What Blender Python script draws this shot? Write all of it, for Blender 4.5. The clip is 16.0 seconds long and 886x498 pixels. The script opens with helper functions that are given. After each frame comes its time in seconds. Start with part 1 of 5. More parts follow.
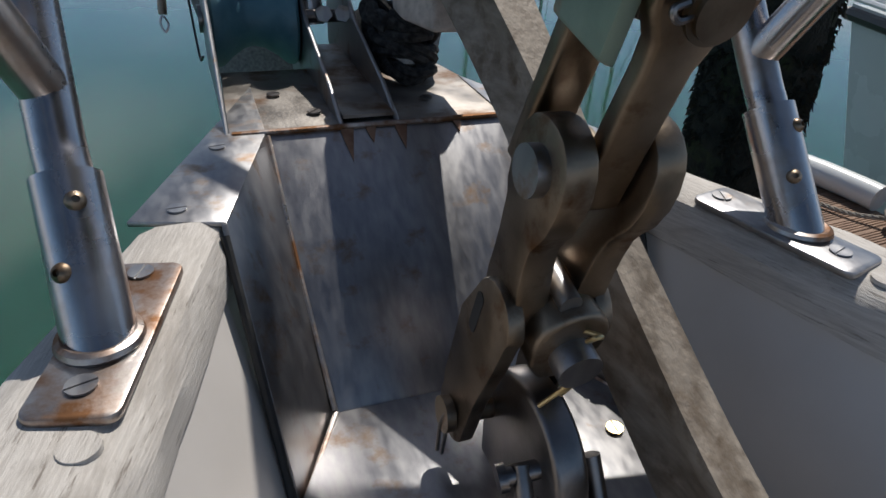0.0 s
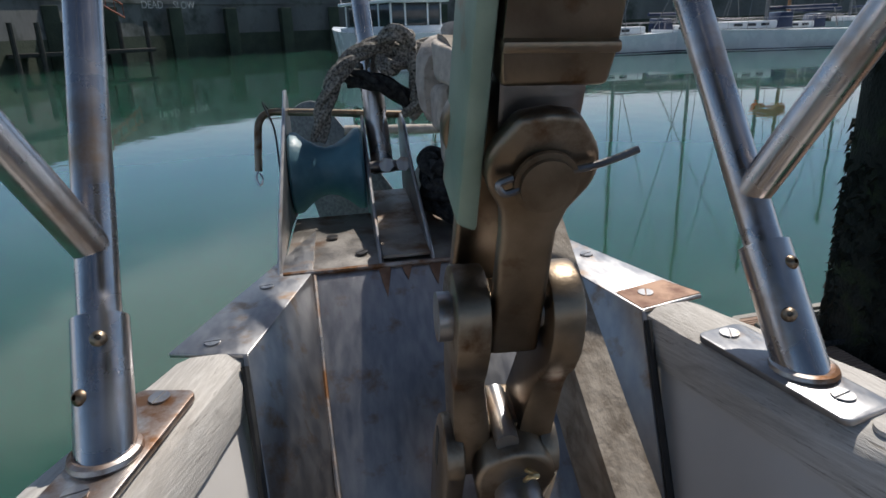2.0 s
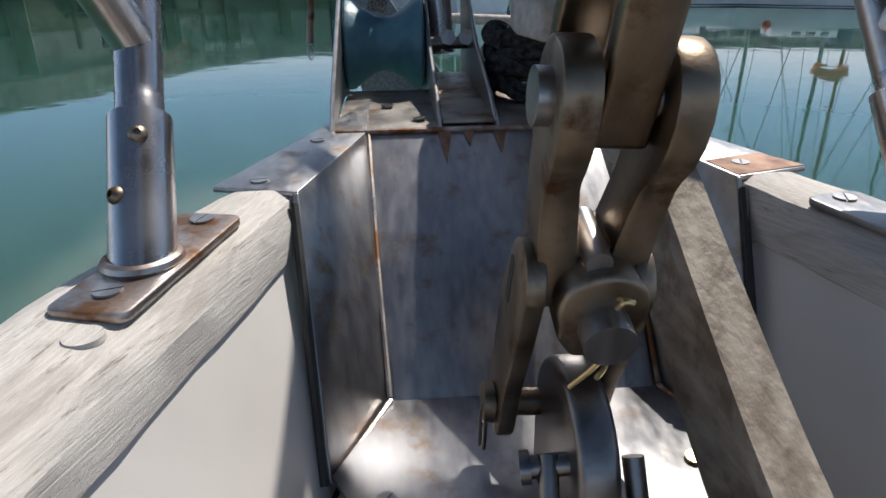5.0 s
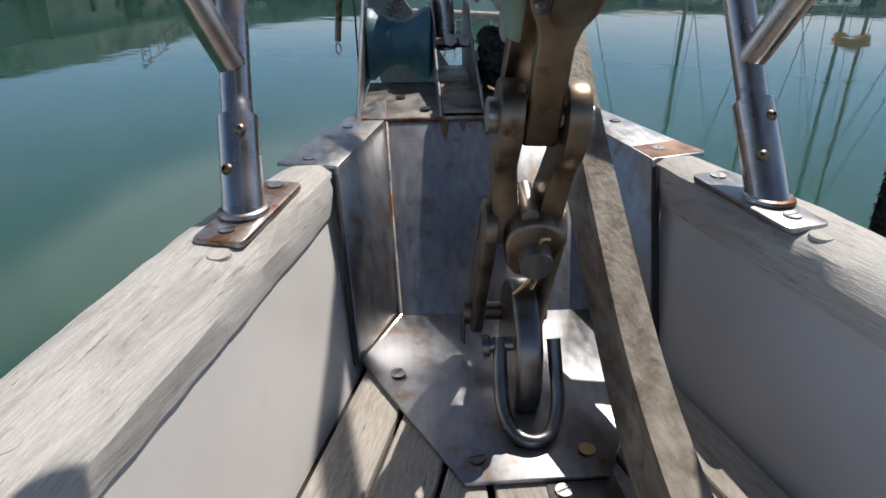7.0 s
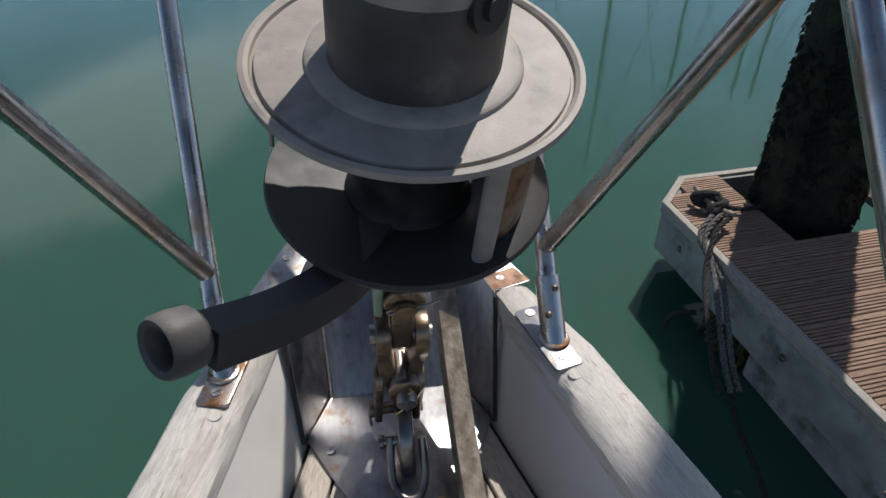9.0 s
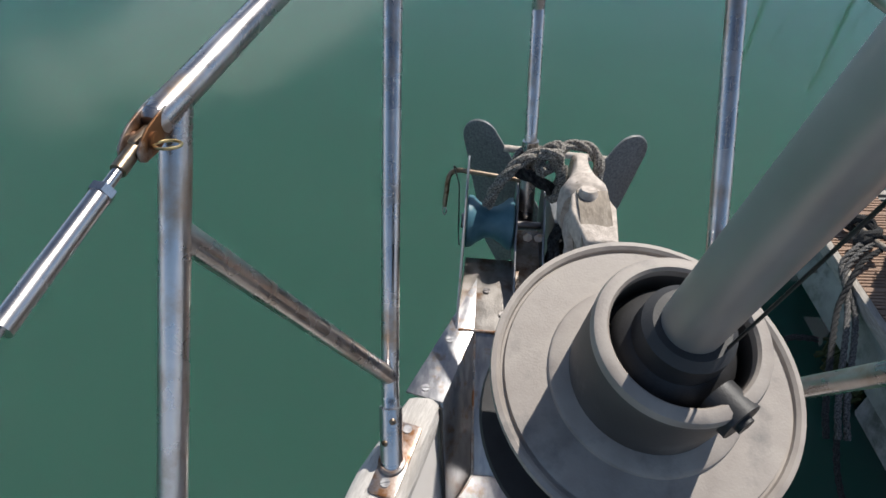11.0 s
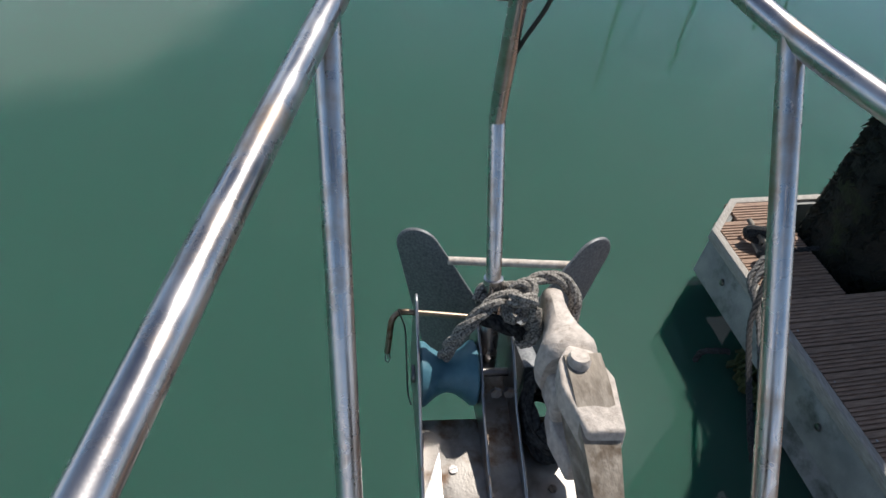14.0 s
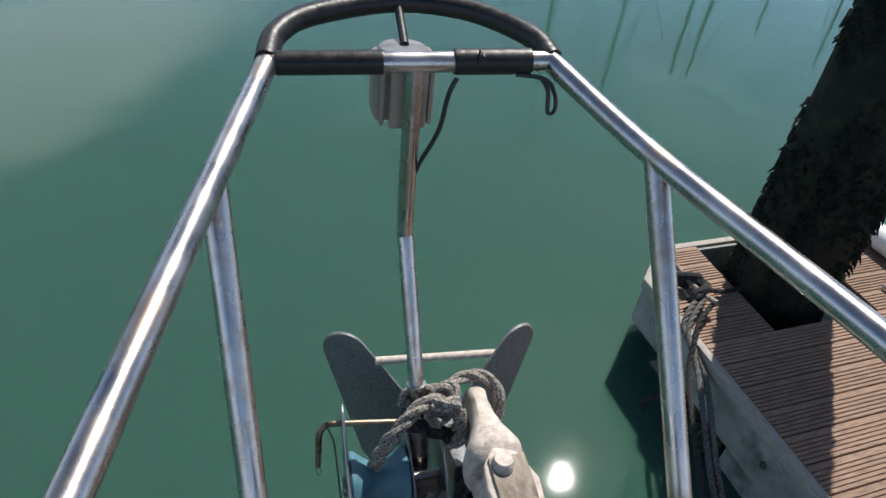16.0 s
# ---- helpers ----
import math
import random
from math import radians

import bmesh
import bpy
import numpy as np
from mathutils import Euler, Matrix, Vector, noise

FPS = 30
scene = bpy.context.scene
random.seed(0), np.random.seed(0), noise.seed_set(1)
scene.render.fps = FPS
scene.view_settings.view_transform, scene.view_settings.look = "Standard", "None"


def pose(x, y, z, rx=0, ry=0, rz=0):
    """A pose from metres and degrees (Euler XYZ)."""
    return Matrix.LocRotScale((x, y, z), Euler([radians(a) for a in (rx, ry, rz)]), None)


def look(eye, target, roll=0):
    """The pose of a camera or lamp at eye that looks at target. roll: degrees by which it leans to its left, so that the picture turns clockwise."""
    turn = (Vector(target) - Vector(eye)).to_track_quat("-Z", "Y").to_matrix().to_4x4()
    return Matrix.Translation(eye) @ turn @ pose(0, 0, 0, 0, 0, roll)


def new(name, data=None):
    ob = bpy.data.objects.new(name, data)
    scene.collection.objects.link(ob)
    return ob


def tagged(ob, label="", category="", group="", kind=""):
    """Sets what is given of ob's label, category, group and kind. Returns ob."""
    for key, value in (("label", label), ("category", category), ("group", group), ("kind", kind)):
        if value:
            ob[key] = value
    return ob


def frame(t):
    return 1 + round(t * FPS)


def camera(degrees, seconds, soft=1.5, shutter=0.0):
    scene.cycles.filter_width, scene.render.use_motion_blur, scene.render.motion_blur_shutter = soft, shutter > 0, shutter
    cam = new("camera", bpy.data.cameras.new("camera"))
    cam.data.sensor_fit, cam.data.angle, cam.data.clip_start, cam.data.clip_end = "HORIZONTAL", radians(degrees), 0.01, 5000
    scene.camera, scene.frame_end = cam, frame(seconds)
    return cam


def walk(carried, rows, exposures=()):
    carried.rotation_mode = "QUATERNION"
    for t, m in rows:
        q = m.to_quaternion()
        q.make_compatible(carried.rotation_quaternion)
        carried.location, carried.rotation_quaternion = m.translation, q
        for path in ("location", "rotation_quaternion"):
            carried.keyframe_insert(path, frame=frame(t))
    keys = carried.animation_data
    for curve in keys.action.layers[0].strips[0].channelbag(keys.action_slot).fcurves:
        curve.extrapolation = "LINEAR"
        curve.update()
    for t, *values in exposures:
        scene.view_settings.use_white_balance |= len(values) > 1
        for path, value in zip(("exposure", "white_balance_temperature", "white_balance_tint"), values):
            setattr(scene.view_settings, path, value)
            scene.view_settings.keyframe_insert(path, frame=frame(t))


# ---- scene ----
cam = camera(68.0, 16.0, soft=1.6)
PATH = [
    (0, (-0.1593, -0.2536, 1.9483), (0.4919, 1.3649, 0.9703), 3.80),
    (0.5, (-0.1310, -0.2782, 1.9622), (0.4631, 1.3828, 1.0198), 3.97),
    (1, (-0.1061, -0.3065, 1.9680), (0.4184, 1.3845, 1.0376), 4.05),
    (1.5, (-0.0795, -0.3357, 1.9861), (0.2812, 1.4766, 1.2211), 1.43),
    (2, (-0.0676, -0.3064, 1.9736), (0.1969, 1.5681, 1.3285), -1.93),
    (2.5, (-0.0721, -0.2576, 1.9614), (0.1819, 1.6418, 1.3890), -0.62),
    (3, (-0.0734, -0.2392, 1.9630), (0.1734, 1.6675, 1.4122), -1.48),
    (3.5, (-0.0785, -0.2392, 1.9578), (0.1471, 1.6719, 1.4131), -0.45),
    (4, (-0.0791, -0.2457, 1.9237), (0.1392, 1.6355, 1.2808), 0.67),
    (4.5, (-0.0848, -0.2586, 1.8952), (0.1066, 1.5908, 1.1585), 1.48),
    (5, (-0.0883, -0.2830, 1.8891), (0.0626, 1.5493, 1.1017), 0.40),
    (5.2, (-0.0830, -0.2985, 1.9013), (0.0776, 1.5327, 1.1134), -0.13),
    (7.5, (-0.0886, -0.4741, 1.9825), (0.0114, 1.3141, 1.0924), 0.60),
    (8, (-0.0664, -0.4787, 2.0302), (-0.0282, 1.3376, 1.1937), -1.58),
    (8.5, (-0.0496, -0.5103, 2.1132), (0.0963, 1.1408, 0.9941), 0.06),
    (9, (-0.0362, -0.5807, 2.3552), (0.2156, 1.0301, 1.1967), 0.88),
    (9.5, (-0.0605, -0.6480, 2.5359), (0.1792, 0.8886, 1.2784), 1.96),
    (10, (-0.0604, -0.6054, 2.6165), (0.0213, 0.9863, 1.4083), 3.66),
    (10.2, (-0.0675, -0.5809, 2.6191), (-0.1593, 0.9468, 1.3317), 2.70),
    (12.3, (-0.2493, -0.2213, 2.6174), (-0.2039, 1.2132, 1.2245), 6.07),
    (12.5, (-0.2502, -0.2082, 2.6274), (-0.1906, 1.2325, 1.2415), 6.45),
    (13, (-0.2558, -0.1696, 2.5954), (-0.0717, 1.1654, 1.1177), 9.49),
    (13.5, (-0.2350, -0.1115, 2.6079), (0.0590, 1.2649, 1.1869), 9.96),
    (14, (-0.2426, -0.0735, 2.6412), (0.0392, 1.3421, 1.2567), 8.64),
    (14.5, (-0.2351, -0.0402, 2.6742), (0.0963, 1.4566, 1.3898), 7.84),
    (15, (-0.2148, -0.0098, 2.7124), (0.1585, 1.5418, 1.5070), 7.22),
    (15.5, (-0.2138, -0.0155, 2.7243), (0.1924, 1.5365, 1.5299), 6.86),
    (16, (-0.1985, -0.0453, 2.7187), (0.2413, 1.4571, 1.4740), 7.12),
]

walk(cam, [(t, look(e, p, r)) for t, e, p, r in PATH],
     [(0, -0.34), (1.0, -0.10), (2.0, -0.14), (3.0, 0.12), (4.0, 0.20), (5.0, 0.10), (7.5, -0.10), (9.0, -0.18), (10.0, 0.10), (12.5, 0.20), (16.0, 0.30)])

# ---- the boat floats a little bow-up and heeled: boat axes to world, water at z = 0 ----
UP = Vector((0.0181, -0.0563, 0.9983)).normalized()
BOAT = Matrix.Translation((0, 0, 1.75)) @ UP.rotation_difference(Vector((0, 0, 1))).to_matrix().to_4x4()
SEA = Matrix.Identity(4)

# ---- light ----
SUN_DIR = Vector((0.352, 0.463, 0.814)).normalized()
world = bpy.data.worlds.new("sky")
scene.world = world
world.use_nodes = True
wn, wl = world.node_tree.nodes, world.node_tree.links
bg = wn["Background"]
sky = wn.new("ShaderNodeTexSky")
sky.sky_type, sky.sun_disc = "NISHITA", False
sky.sun_elevation = math.asin(SUN_DIR.z)
sky.sun_rotation = math.atan2(SUN_DIR.x, SUN_DIR.y)
sky.air_density, sky.dust_density, sky.ozone_density = 1.2, 1.1, 4.0
tc = wn.new("ShaderNodeTexCoord")
cl = wn.new("ShaderNodeTexNoise")
cl.inputs["Scale"].default_value, cl.inputs["Detail"].default_value, cl.inputs["Roughness"].default_value = 4.5, 6, 0.5
# one long cloud bank low over the port bow
def heading(az, el):
    a, e = radians(az), radians(el)
    return Vector((math.sin(a) * math.cos(e), math.cos(a) * math.cos(e), math.sin(e)))


bank = heading(-21, 23.2)
along = (heading(-34, 26.2) - heading(-8, 19.6)).normalized()
across = bank.cross(along).normalized()
offs = []
for axis, half in ((along, 18.5), (across, 5.6)):
    dp = wn.new("ShaderNodeVectorMath")
    dp.operation, dp.inputs[1].default_value = "DOT_PRODUCT", axis / math.sin(radians(half))
    wl.new(tc.outputs["Generated"], dp.inputs[0])
    offs.append(dp)
cmb = wn.new("ShaderNodeCombineXYZ")
ln = wn.new("ShaderNodeVectorMath")
ln.operation = "LENGTH"
wl.new(offs[0].outputs["Value"], cmb.inputs[0])
wl.new(offs[1].outputs["Value"], cmb.inputs[1])
wl.new(cmb.outputs[0], ln.inputs[0])
nz = wn.new("ShaderNodeMath")
nz.operation, nz.inputs[1].default_value = "MULTIPLY", -0.9
ad = wn.new("ShaderNodeMath")
ad.operation = "ADD"
cr = wn.new("ShaderNodeMapRange")
cr.interpolation_type = "SMOOTHSTEP"
cr.inputs["From Min"].default_value, cr.inputs["From Max"].default_value = 0.75, 0.20
cr.inputs["To Max"].default_value = 0.92
mx = wn.new("ShaderNodeMix")
mx.data_type = "RGBA"
mx.inputs[7].default_value = (21.0, 21.2, 21.0, 1)
wl.new(tc.outputs["Generated"], cl.inputs["Vector"])
wl.new(cl.outputs["Fac"], nz.inputs[0])
wl.new(nz.outputs[0], ad.inputs[0])
wl.new(ln.outputs["Value"], ad.inputs[1])
wl.new(ad.outputs[0], cr.inputs["Value"])
wl.new(cr.outputs[0], mx.inputs[0])
wl.new(sky.outputs[0], mx.inputs[6])
# thin broken streaks of high cloud
flat = wn.new("ShaderNodeMapping")
flat.inputs["Scale"].default_value = (1.0, 1.0, 2.6)
wl.new(tc.outputs["Generated"], flat.inputs["Vector"])
wisp = wn.new("ShaderNodeTexNoise")
wisp.inputs["Scale"].default_value, wisp.inputs["Detail"].default_value, wisp.inputs["Roughness"].default_value, wisp.inputs["Distortion"].default_value = 3.4, 7, 0.58, 0.4
wl.new(flat.outputs[0], wisp.inputs["Vector"])
wr = wn.new("ShaderNodeMapRange")
wr.interpolation_type = "SMOOTHSTEP"
wr.inputs["From Min"].default_value, wr.inputs["From Max"].default_value, wr.inputs["To Max"].default_value = 0.52, 0.74, 0.34
wl.new(wisp.outputs["Fac"], wr.inputs["Value"])
veil = wn.new("ShaderNodeMix")
veil.data_type = "RGBA"
veil.inputs[7].default_value = (17.0, 18.0, 20.0, 1)
wl.new(wr.outputs[0], veil.inputs[0])
wl.new(mx.outputs[2], veil.inputs[6])
sep = wn.new("ShaderNodeSeparateXYZ")
hz = wn.new("ShaderNodeMapRange")
hz.interpolation_type = "SMOOTHERSTEP"
hz.inputs["From Min"].default_value, hz.inputs["From Max"].default_value = 0.05, 0.20
hz.inputs["To Min"].default_value, hz.inputs["To Max"].default_value = 1.0, 0.0
haze = wn.new("ShaderNodeMix")
haze.data_type = "RGBA"
haze.inputs[7].default_value = (15.2, 15.8, 17.2, 1)
wl.new(tc.outputs["Generated"], sep.inputs[0])
wl.new(sep.outputs["Z"], hz.inputs["Value"])
wl.new(hz.outputs[0], haze.inputs[0])
# paler blue towards the horizon
low = wn.new("ShaderNodeMapRange")
low.interpolation_type = "SMOOTHSTEP"
low.inputs["From Min"].default_value, low.inputs["From Max"].default_value = 0.0, 0.62
low.inputs["To Min"].default_value, low.inputs["To Max"].default_value = 0.75, 0.0
pale = wn.new("ShaderNodeMix")
pale.data_type = "RGBA"
pale.inputs[7].default_value = (7.6, 13.4, 22.0, 1)
wl.new(sep.outputs["Z"], low.inputs["Value"])
wl.new(low.outputs[0], pale.inputs[0])
wl.new(veil.outputs[2], pale.inputs[6])
wl.new(pale.outputs[2], haze.inputs[6])
wl.new(haze.outputs[2], bg.inputs["Color"])
bg.inputs["Strength"].default_value = 0.055
sun = new("sun", bpy.data.lights.new("sun", "SUN"))
sun.data.energy, sun.data.angle, sun.data.color = 5.0, radians(0.53), (1.0, 0.95, 0.88)
sun.matrix_world = look((0, 0, 20), Vector((0, 0, 20)) - SUN_DIR)


# ---- materials ----
def surf(name, c1, c2, scale=30.0, stretch=(1, 1, 1), rough=(0.4, 0.6), metal=0.0, bump=0.1, fine=250.0,
         spot=None, spot_scale=9.0, spot_at=(0.56, 0.66), spot_rough=None, spec=0.5, coat=0.0, rand=0.0, detail=6.0, bump_dist=0.002, turn=0.0):
    """Two colours over a stretched noise, patches of a third, grain in the relief."""
    m = bpy.data.materials.new(name)
    m.use_nodes = True
    n, l = m.node_tree.nodes, m.node_tree.links
    b = n["Principled BSDF"]
    t = n.new("ShaderNodeTexCoord")
    mapping = n.new("ShaderNodeMapping")
    mapping.vector_type = "TEXTURE"
    mapping.inputs["Scale"].default_value = [1 / k for k in stretch]
    mapping.inputs["Rotation"].default_value = (0, 0, turn)
    l.new(t.outputs["Object"], mapping.inputs["Vector"])
    n1 = n.new("ShaderNodeTexNoise")
    n1.inputs["Scale"].default_value, n1.inputs["Detail"].default_value = scale, detail
    l.new(mapping.outputs[0], n1.inputs["Vector"])
    ramp = n.new("ShaderNodeValToRGB")
    ramp.color_ramp.elements[0].position, ramp.color_ramp.elements[1].position = 0.33, 0.68
    ramp.color_ramp.elements[0].color, ramp.color_ramp.elements[1].color = (*c1, 1), (*c2, 1)
    l.new(n1.outputs["Fac"], ramp.inputs["Fac"])
    col = ramp.outputs["Color"]
    rr = n.new("ShaderNodeMapRange")
    rr.inputs["From Min"].default_value, rr.inputs["From Max"].default_value = 0.3, 0.7
    rr.inputs["To Min"].default_value, rr.inputs["To Max"].default_value = rough
    n2 = n.new("ShaderNodeTexNoise")
    n2.inputs["Scale"].default_value, n2.inputs["Detail"].default_value = fine, 3
    l.new(mapping.outputs[0], n2.inputs["Vector"])
    l.new(n1.outputs["Fac"], rr.inputs["Value"])
    rough_out = rr.outputs[0]
    if spot:
        n3 = n.new("ShaderNodeTexNoise")
        n3.inputs["Scale"].default_value, n3.inputs["Detail"].default_value, n3.inputs["Roughness"].default_value = spot_scale, 8, 0.62
        l.new(t.outputs["Object"], n3.inputs["Vector"])
        r3 = n.new("ShaderNodeMapRange")
        r3.inputs["From Min"].default_value, r3.inputs["From Max"].default_value = spot_at
        l.new(n3.outputs["Fac"], r3.inputs["Value"])
        mix = n.new("ShaderNodeMix")
        mix.data_type = "RGBA"
        mix.inputs[7].default_value = (*spot, 1)
        l.new(r3.outputs[0], mix.inputs[0])
        l.new(col, mix.inputs[6])
        col = mix.outputs[2]
        if spot_rough is not None:
            m2 = n.new("ShaderNodeMix")
            m2.inputs[3].default_value = spot_rough
            l.new(r3.outputs[0], m2.inputs[0])
            l.new(rough_out, m2.inputs[2])
            rough_out = m2.outputs[0]
    if rand:
        info = n.new("ShaderNodeObjectInfo")
        hsv = n.new("ShaderNodeHueSaturation")
        r4 = n.new("ShaderNodeMapRange")
        r4.inputs["To Min"].default_value, r4.inputs["To Max"].default_value = 1 - rand, 1 + rand
        l.new(info.outputs["Random"], r4.inputs["Value"])
        l.new(r4.outputs[0], hsv.inputs["Value"])
        l.new(col, hsv.inputs["Color"])
        col = hsv.outputs[0]
    l.new(col, b.inputs["Base Color"])
    l.new(rough_out, b.inputs["Roughness"])
    b.inputs["Metallic"].default_value = metal
    b.inputs["Specular IOR Level"].default_value = spec
    b.inputs["Coat Weight"].default_value = coat
    if bump:
        add = n.new("ShaderNodeMath")
        add.operation = "ADD"
        l.new(n1.outputs["Fac"], add.inputs[0])
        l.new(n2.outputs["Fac"], add.inputs[1])
        bp = n.new("ShaderNodeBump")
        bp.inputs["Strength"].default_value, bp.inputs["Distance"].default_value = bump, bump_dist
        l.new(add.outputs[0], bp.inputs["Height"])
        l.new(bp.outputs[0], b.inputs["Normal"])
    return m


STEEL = surf("polished_steel", (0.42, 0.40, 0.405), (0.58, 0.555, 0.55), 22, (1, 1, 1), (0.20, 0.34), 1.0, 0.03, 500,
             spot=(0.36, 0.25, 0.165), spot_scale=16, spot_at=(0.52, 0.74), spot_rough=0.42)
PLATE = surf("brushed_steel", (0.285, 0.285, 0.30), (0.40, 0.395, 0.40), 55, (2.5, 1, 0.4), (0.33, 0.44), 1.0, 0.05, 600,
             spot=(0.25, 0.155, 0.085), spot_scale=34, spot_at=(0.56, 0.74), spot_rough=0.5)
RUSTEND = surf("rusty_steel_end", (0.20, 0.105, 0.062), (0.33, 0.20, 0.13), 20, (1, 1, 1), (0.4, 0.55), 0.35, 0.08, 400,
               spot=(0.12, 0.048, 0.025), spot_scale=24, spot_at=(0.48, 0.64), spot_rough=0.6)
RUSTY = surf("rust_stained_steel", (0.48, 0.46, 0.45), (0.62, 0.60, 0.58), 20, (1, 1, 1), (0.22, 0.36), 1.0, 0.06, 400,
             spot=(0.20, 0.10, 0.05), spot_scale=17, spot_at=(0.40, 0.58), spot_rough=0.55)
BRONZE = surf("dull_bronze_steel", (0.165, 0.125, 0.088), (0.31, 0.25, 0.19), 35, (1, 1, 1), (0.32, 0.5), 1.0, 0.08, 400,
              spot=(0.13, 0.07, 0.035), spot_scale=30, spot_at=(0.55, 0.68), spot_rough=0.6)
DARKSTEEL = surf("dark_steel", (0.16, 0.15, 0.15), (0.30, 0.28, 0.27), 40, (1, 1, 1), (0.26, 0.42), 1.0, 0.08, 400)
BRASS = surf("brass", (0.55, 0.42, 0.20), (0.68, 0.54, 0.30), 40, rough=(0.3, 0.45), metal=1.0)
# grime, plus the dark shading of the platform put into the colour
DIRTY = surf("grimy_shaded_steel", (0.21, 0.19, 0.17), (0.42, 0.39, 0.36), 30, rough=(0.36, 0.6), metal=0.85, bump=0.2, fine=300,
             spot=(0.16, 0.09, 0.05), spot_scale=18, spot_at=(0.5, 0.66), spot_rough=0.65)
GREENISH = surf("verdigris_bronze", (0.22, 0.30, 0.24), (0.34, 0.42, 0.34), 40, rough=(0.4, 0.6), metal=0.5, spot=(0.30, 0.22, 0.14), spot_scale=25)


def teak(name, pale, mid, dark, turn, cracks=0.5, rand=0.0):
    """Weathered teak: long fibres, bleached and grey patches, short dark checks along the grain."""
    m = bpy.data.materials.new(name)
    m.use_nodes = True
    n, l = m.node_tree.nodes, m.node_tree.links
    b = n["Principled BSDF"]
    t = n.new("ShaderNodeTexCoord")

    def grain(sx, sy, scale, detail, rough, lo, hi, warp=0.0):
        mp = n.new("ShaderNodeMapping")
        mp.vector_type = "TEXTURE"
        mp.inputs["Scale"].default_value = (1 / sx, 1 / sy, 1 / sx)
        mp.inputs["Rotation"].default_value = (0, 0, turn)
        l.new(t.outputs["Object"], mp.inputs["Vector"])
        no = n.new("ShaderNodeTexNoise")
        no.inputs["Scale"].default_value, no.inputs["Detail"].default_value, no.inputs["Roughness"].default_value, no.inputs["Distortion"].default_value = scale, detail, rough, warp
        l.new(mp.outputs[0], no.inputs["Vector"])
        r = n.new("ShaderNodeMapRange")
        r.inputs["From Min"].default_value, r.inputs["From Max"].default_value = lo, hi
        l.new(no.outputs["Fac"], r.inputs["Value"])
        return r.outputs[0]

    def blend(fac, a, colour):
        x = n.new("ShaderNodeMix")
        x.data_type = "RGBA"
        l.new(fac, x.inputs[0])
        if isinstance(a, tuple):
            x.inputs[6].default_value = (*a, 1)
        else:
            l.new(a, x.inputs[6])
        x.inputs[7].default_value = (*colour, 1)
        return x.outputs[2]

    fibre = grain(11.0, 0.22, 62, 7, 0.7, 0.36, 0.64)
    patch = grain(3.0, 0.7, 14, 8, 0.68, 0.51, 0.70, 0.5)
    check = grain(12.0, 0.8, 24, 5, 0.7, 0.60, 0.67)
    spot = grain(1.0, 0.6, 60, 5, 0.7, 0.63, 0.74)
    col = blend(fibre, mid, pale)
    col = blend(patch, col, tuple(0.62 * p + 0.38 * d for p, d in zip(mid, dark)))
    for f, k in ((check, cracks), (spot, cracks * 0.7)):
        w = n.new("ShaderNodeMath")
        w.operation, w.inputs[1].default_value = "MULTIPLY", k
        l.new(f, w.inputs[0])
        col = blend(w.outputs[0], col, dark)
    if rand:
        info = n.new("ShaderNodeObjectInfo")
        hsv = n.new("ShaderNodeHueSaturation")
        r4 = n.new("ShaderNodeMapRange")
        r4.inputs["To Min"].default_value, r4.inputs["To Max"].default_value = 1 - rand, 1 + rand
        l.new(info.outputs["Random"], r4.inputs["Value"])
        l.new(r4.outputs[0], hsv.inputs["Value"])
        l.new(col, hsv.inputs["Color"])
        col = hsv.outputs[0]
    l.new(col, b.inputs["Base Color"])
    b.inputs["Roughness"].default_value = 0.74
    b.inputs["Specular IOR Level"].default_value = 0.3
    h = n.new("ShaderNodeMath")
    h.operation = "SUBTRACT"
    l.new(fibre, h.inputs[0])
    l.new(check, h.inputs[1])
    bp = n.new("ShaderNodeBump")
    bp.inputs["Strength"].default_value, bp.inputs["Distance"].default_value = 0.40, 0.0010
    l.new(h.outputs[0], bp.inputs["Height"])
    l.new(bp.outputs[0], b.inputs["Normal"])
    return m


TEAK, DECKTEAK = {}, {}
for side, ang in ((-1, -14.0), (1, 14.0)):
    TEAK[side] = teak("weathered_teak", (0.65, 0.615, 0.575), (0.48, 0.445, 0.41), (0.17, 0.14, 0.115), radians(ang), 0.7)
    DECKTEAK[side] = teak("deck_teak", (0.54, 0.49, 0.43), (0.36, 0.315, 0.265), (0.10, 0.08, 0.065), radians(ang), 0.75, 0.12)
CAULK = surf("black_caulk", (0.012, 0.012, 0.012), (0.03, 0.03, 0.03), 60, rough=(0.5, 0.7))
CREAM = surf("cream_gelcoat", (0.57, 0.535, 0.505), (0.64, 0.605, 0.575), 9, rough=(0.40, 0.52), bump=0.02, fine=120,
             spot=(0.52, 0.48, 0.43), spot_scale=6, spot_at=(0.64, 0.82))
# anchor iron with brown stains, darkened to imitate the shank's shaded side
GALV = surf("galvanised_iron_shade_toned", (0.17, 0.138, 0.106), (0.37, 0.32, 0.265), 80, (1, 0.28, 1), (0.55, 0.78), 0.05, 0.55, 260,
            spot=(0.13, 0.095, 0.065), spot_scale=30, spot_at=(0.50, 0.66), spec=0.3)
# the same iron in a paler, sunlit tone for the head and horn
CAST = surf("weathered_casting_lit", (0.40, 0.345, 0.30), (0.62, 0.55, 0.49), 90, (1, 1, 1), (0.6, 0.8), 0.05, 0.45, 320,
            spot=(0.20, 0.155, 0.115), spot_scale=60, spot_at=(0.60, 0.76), spec=0.3)
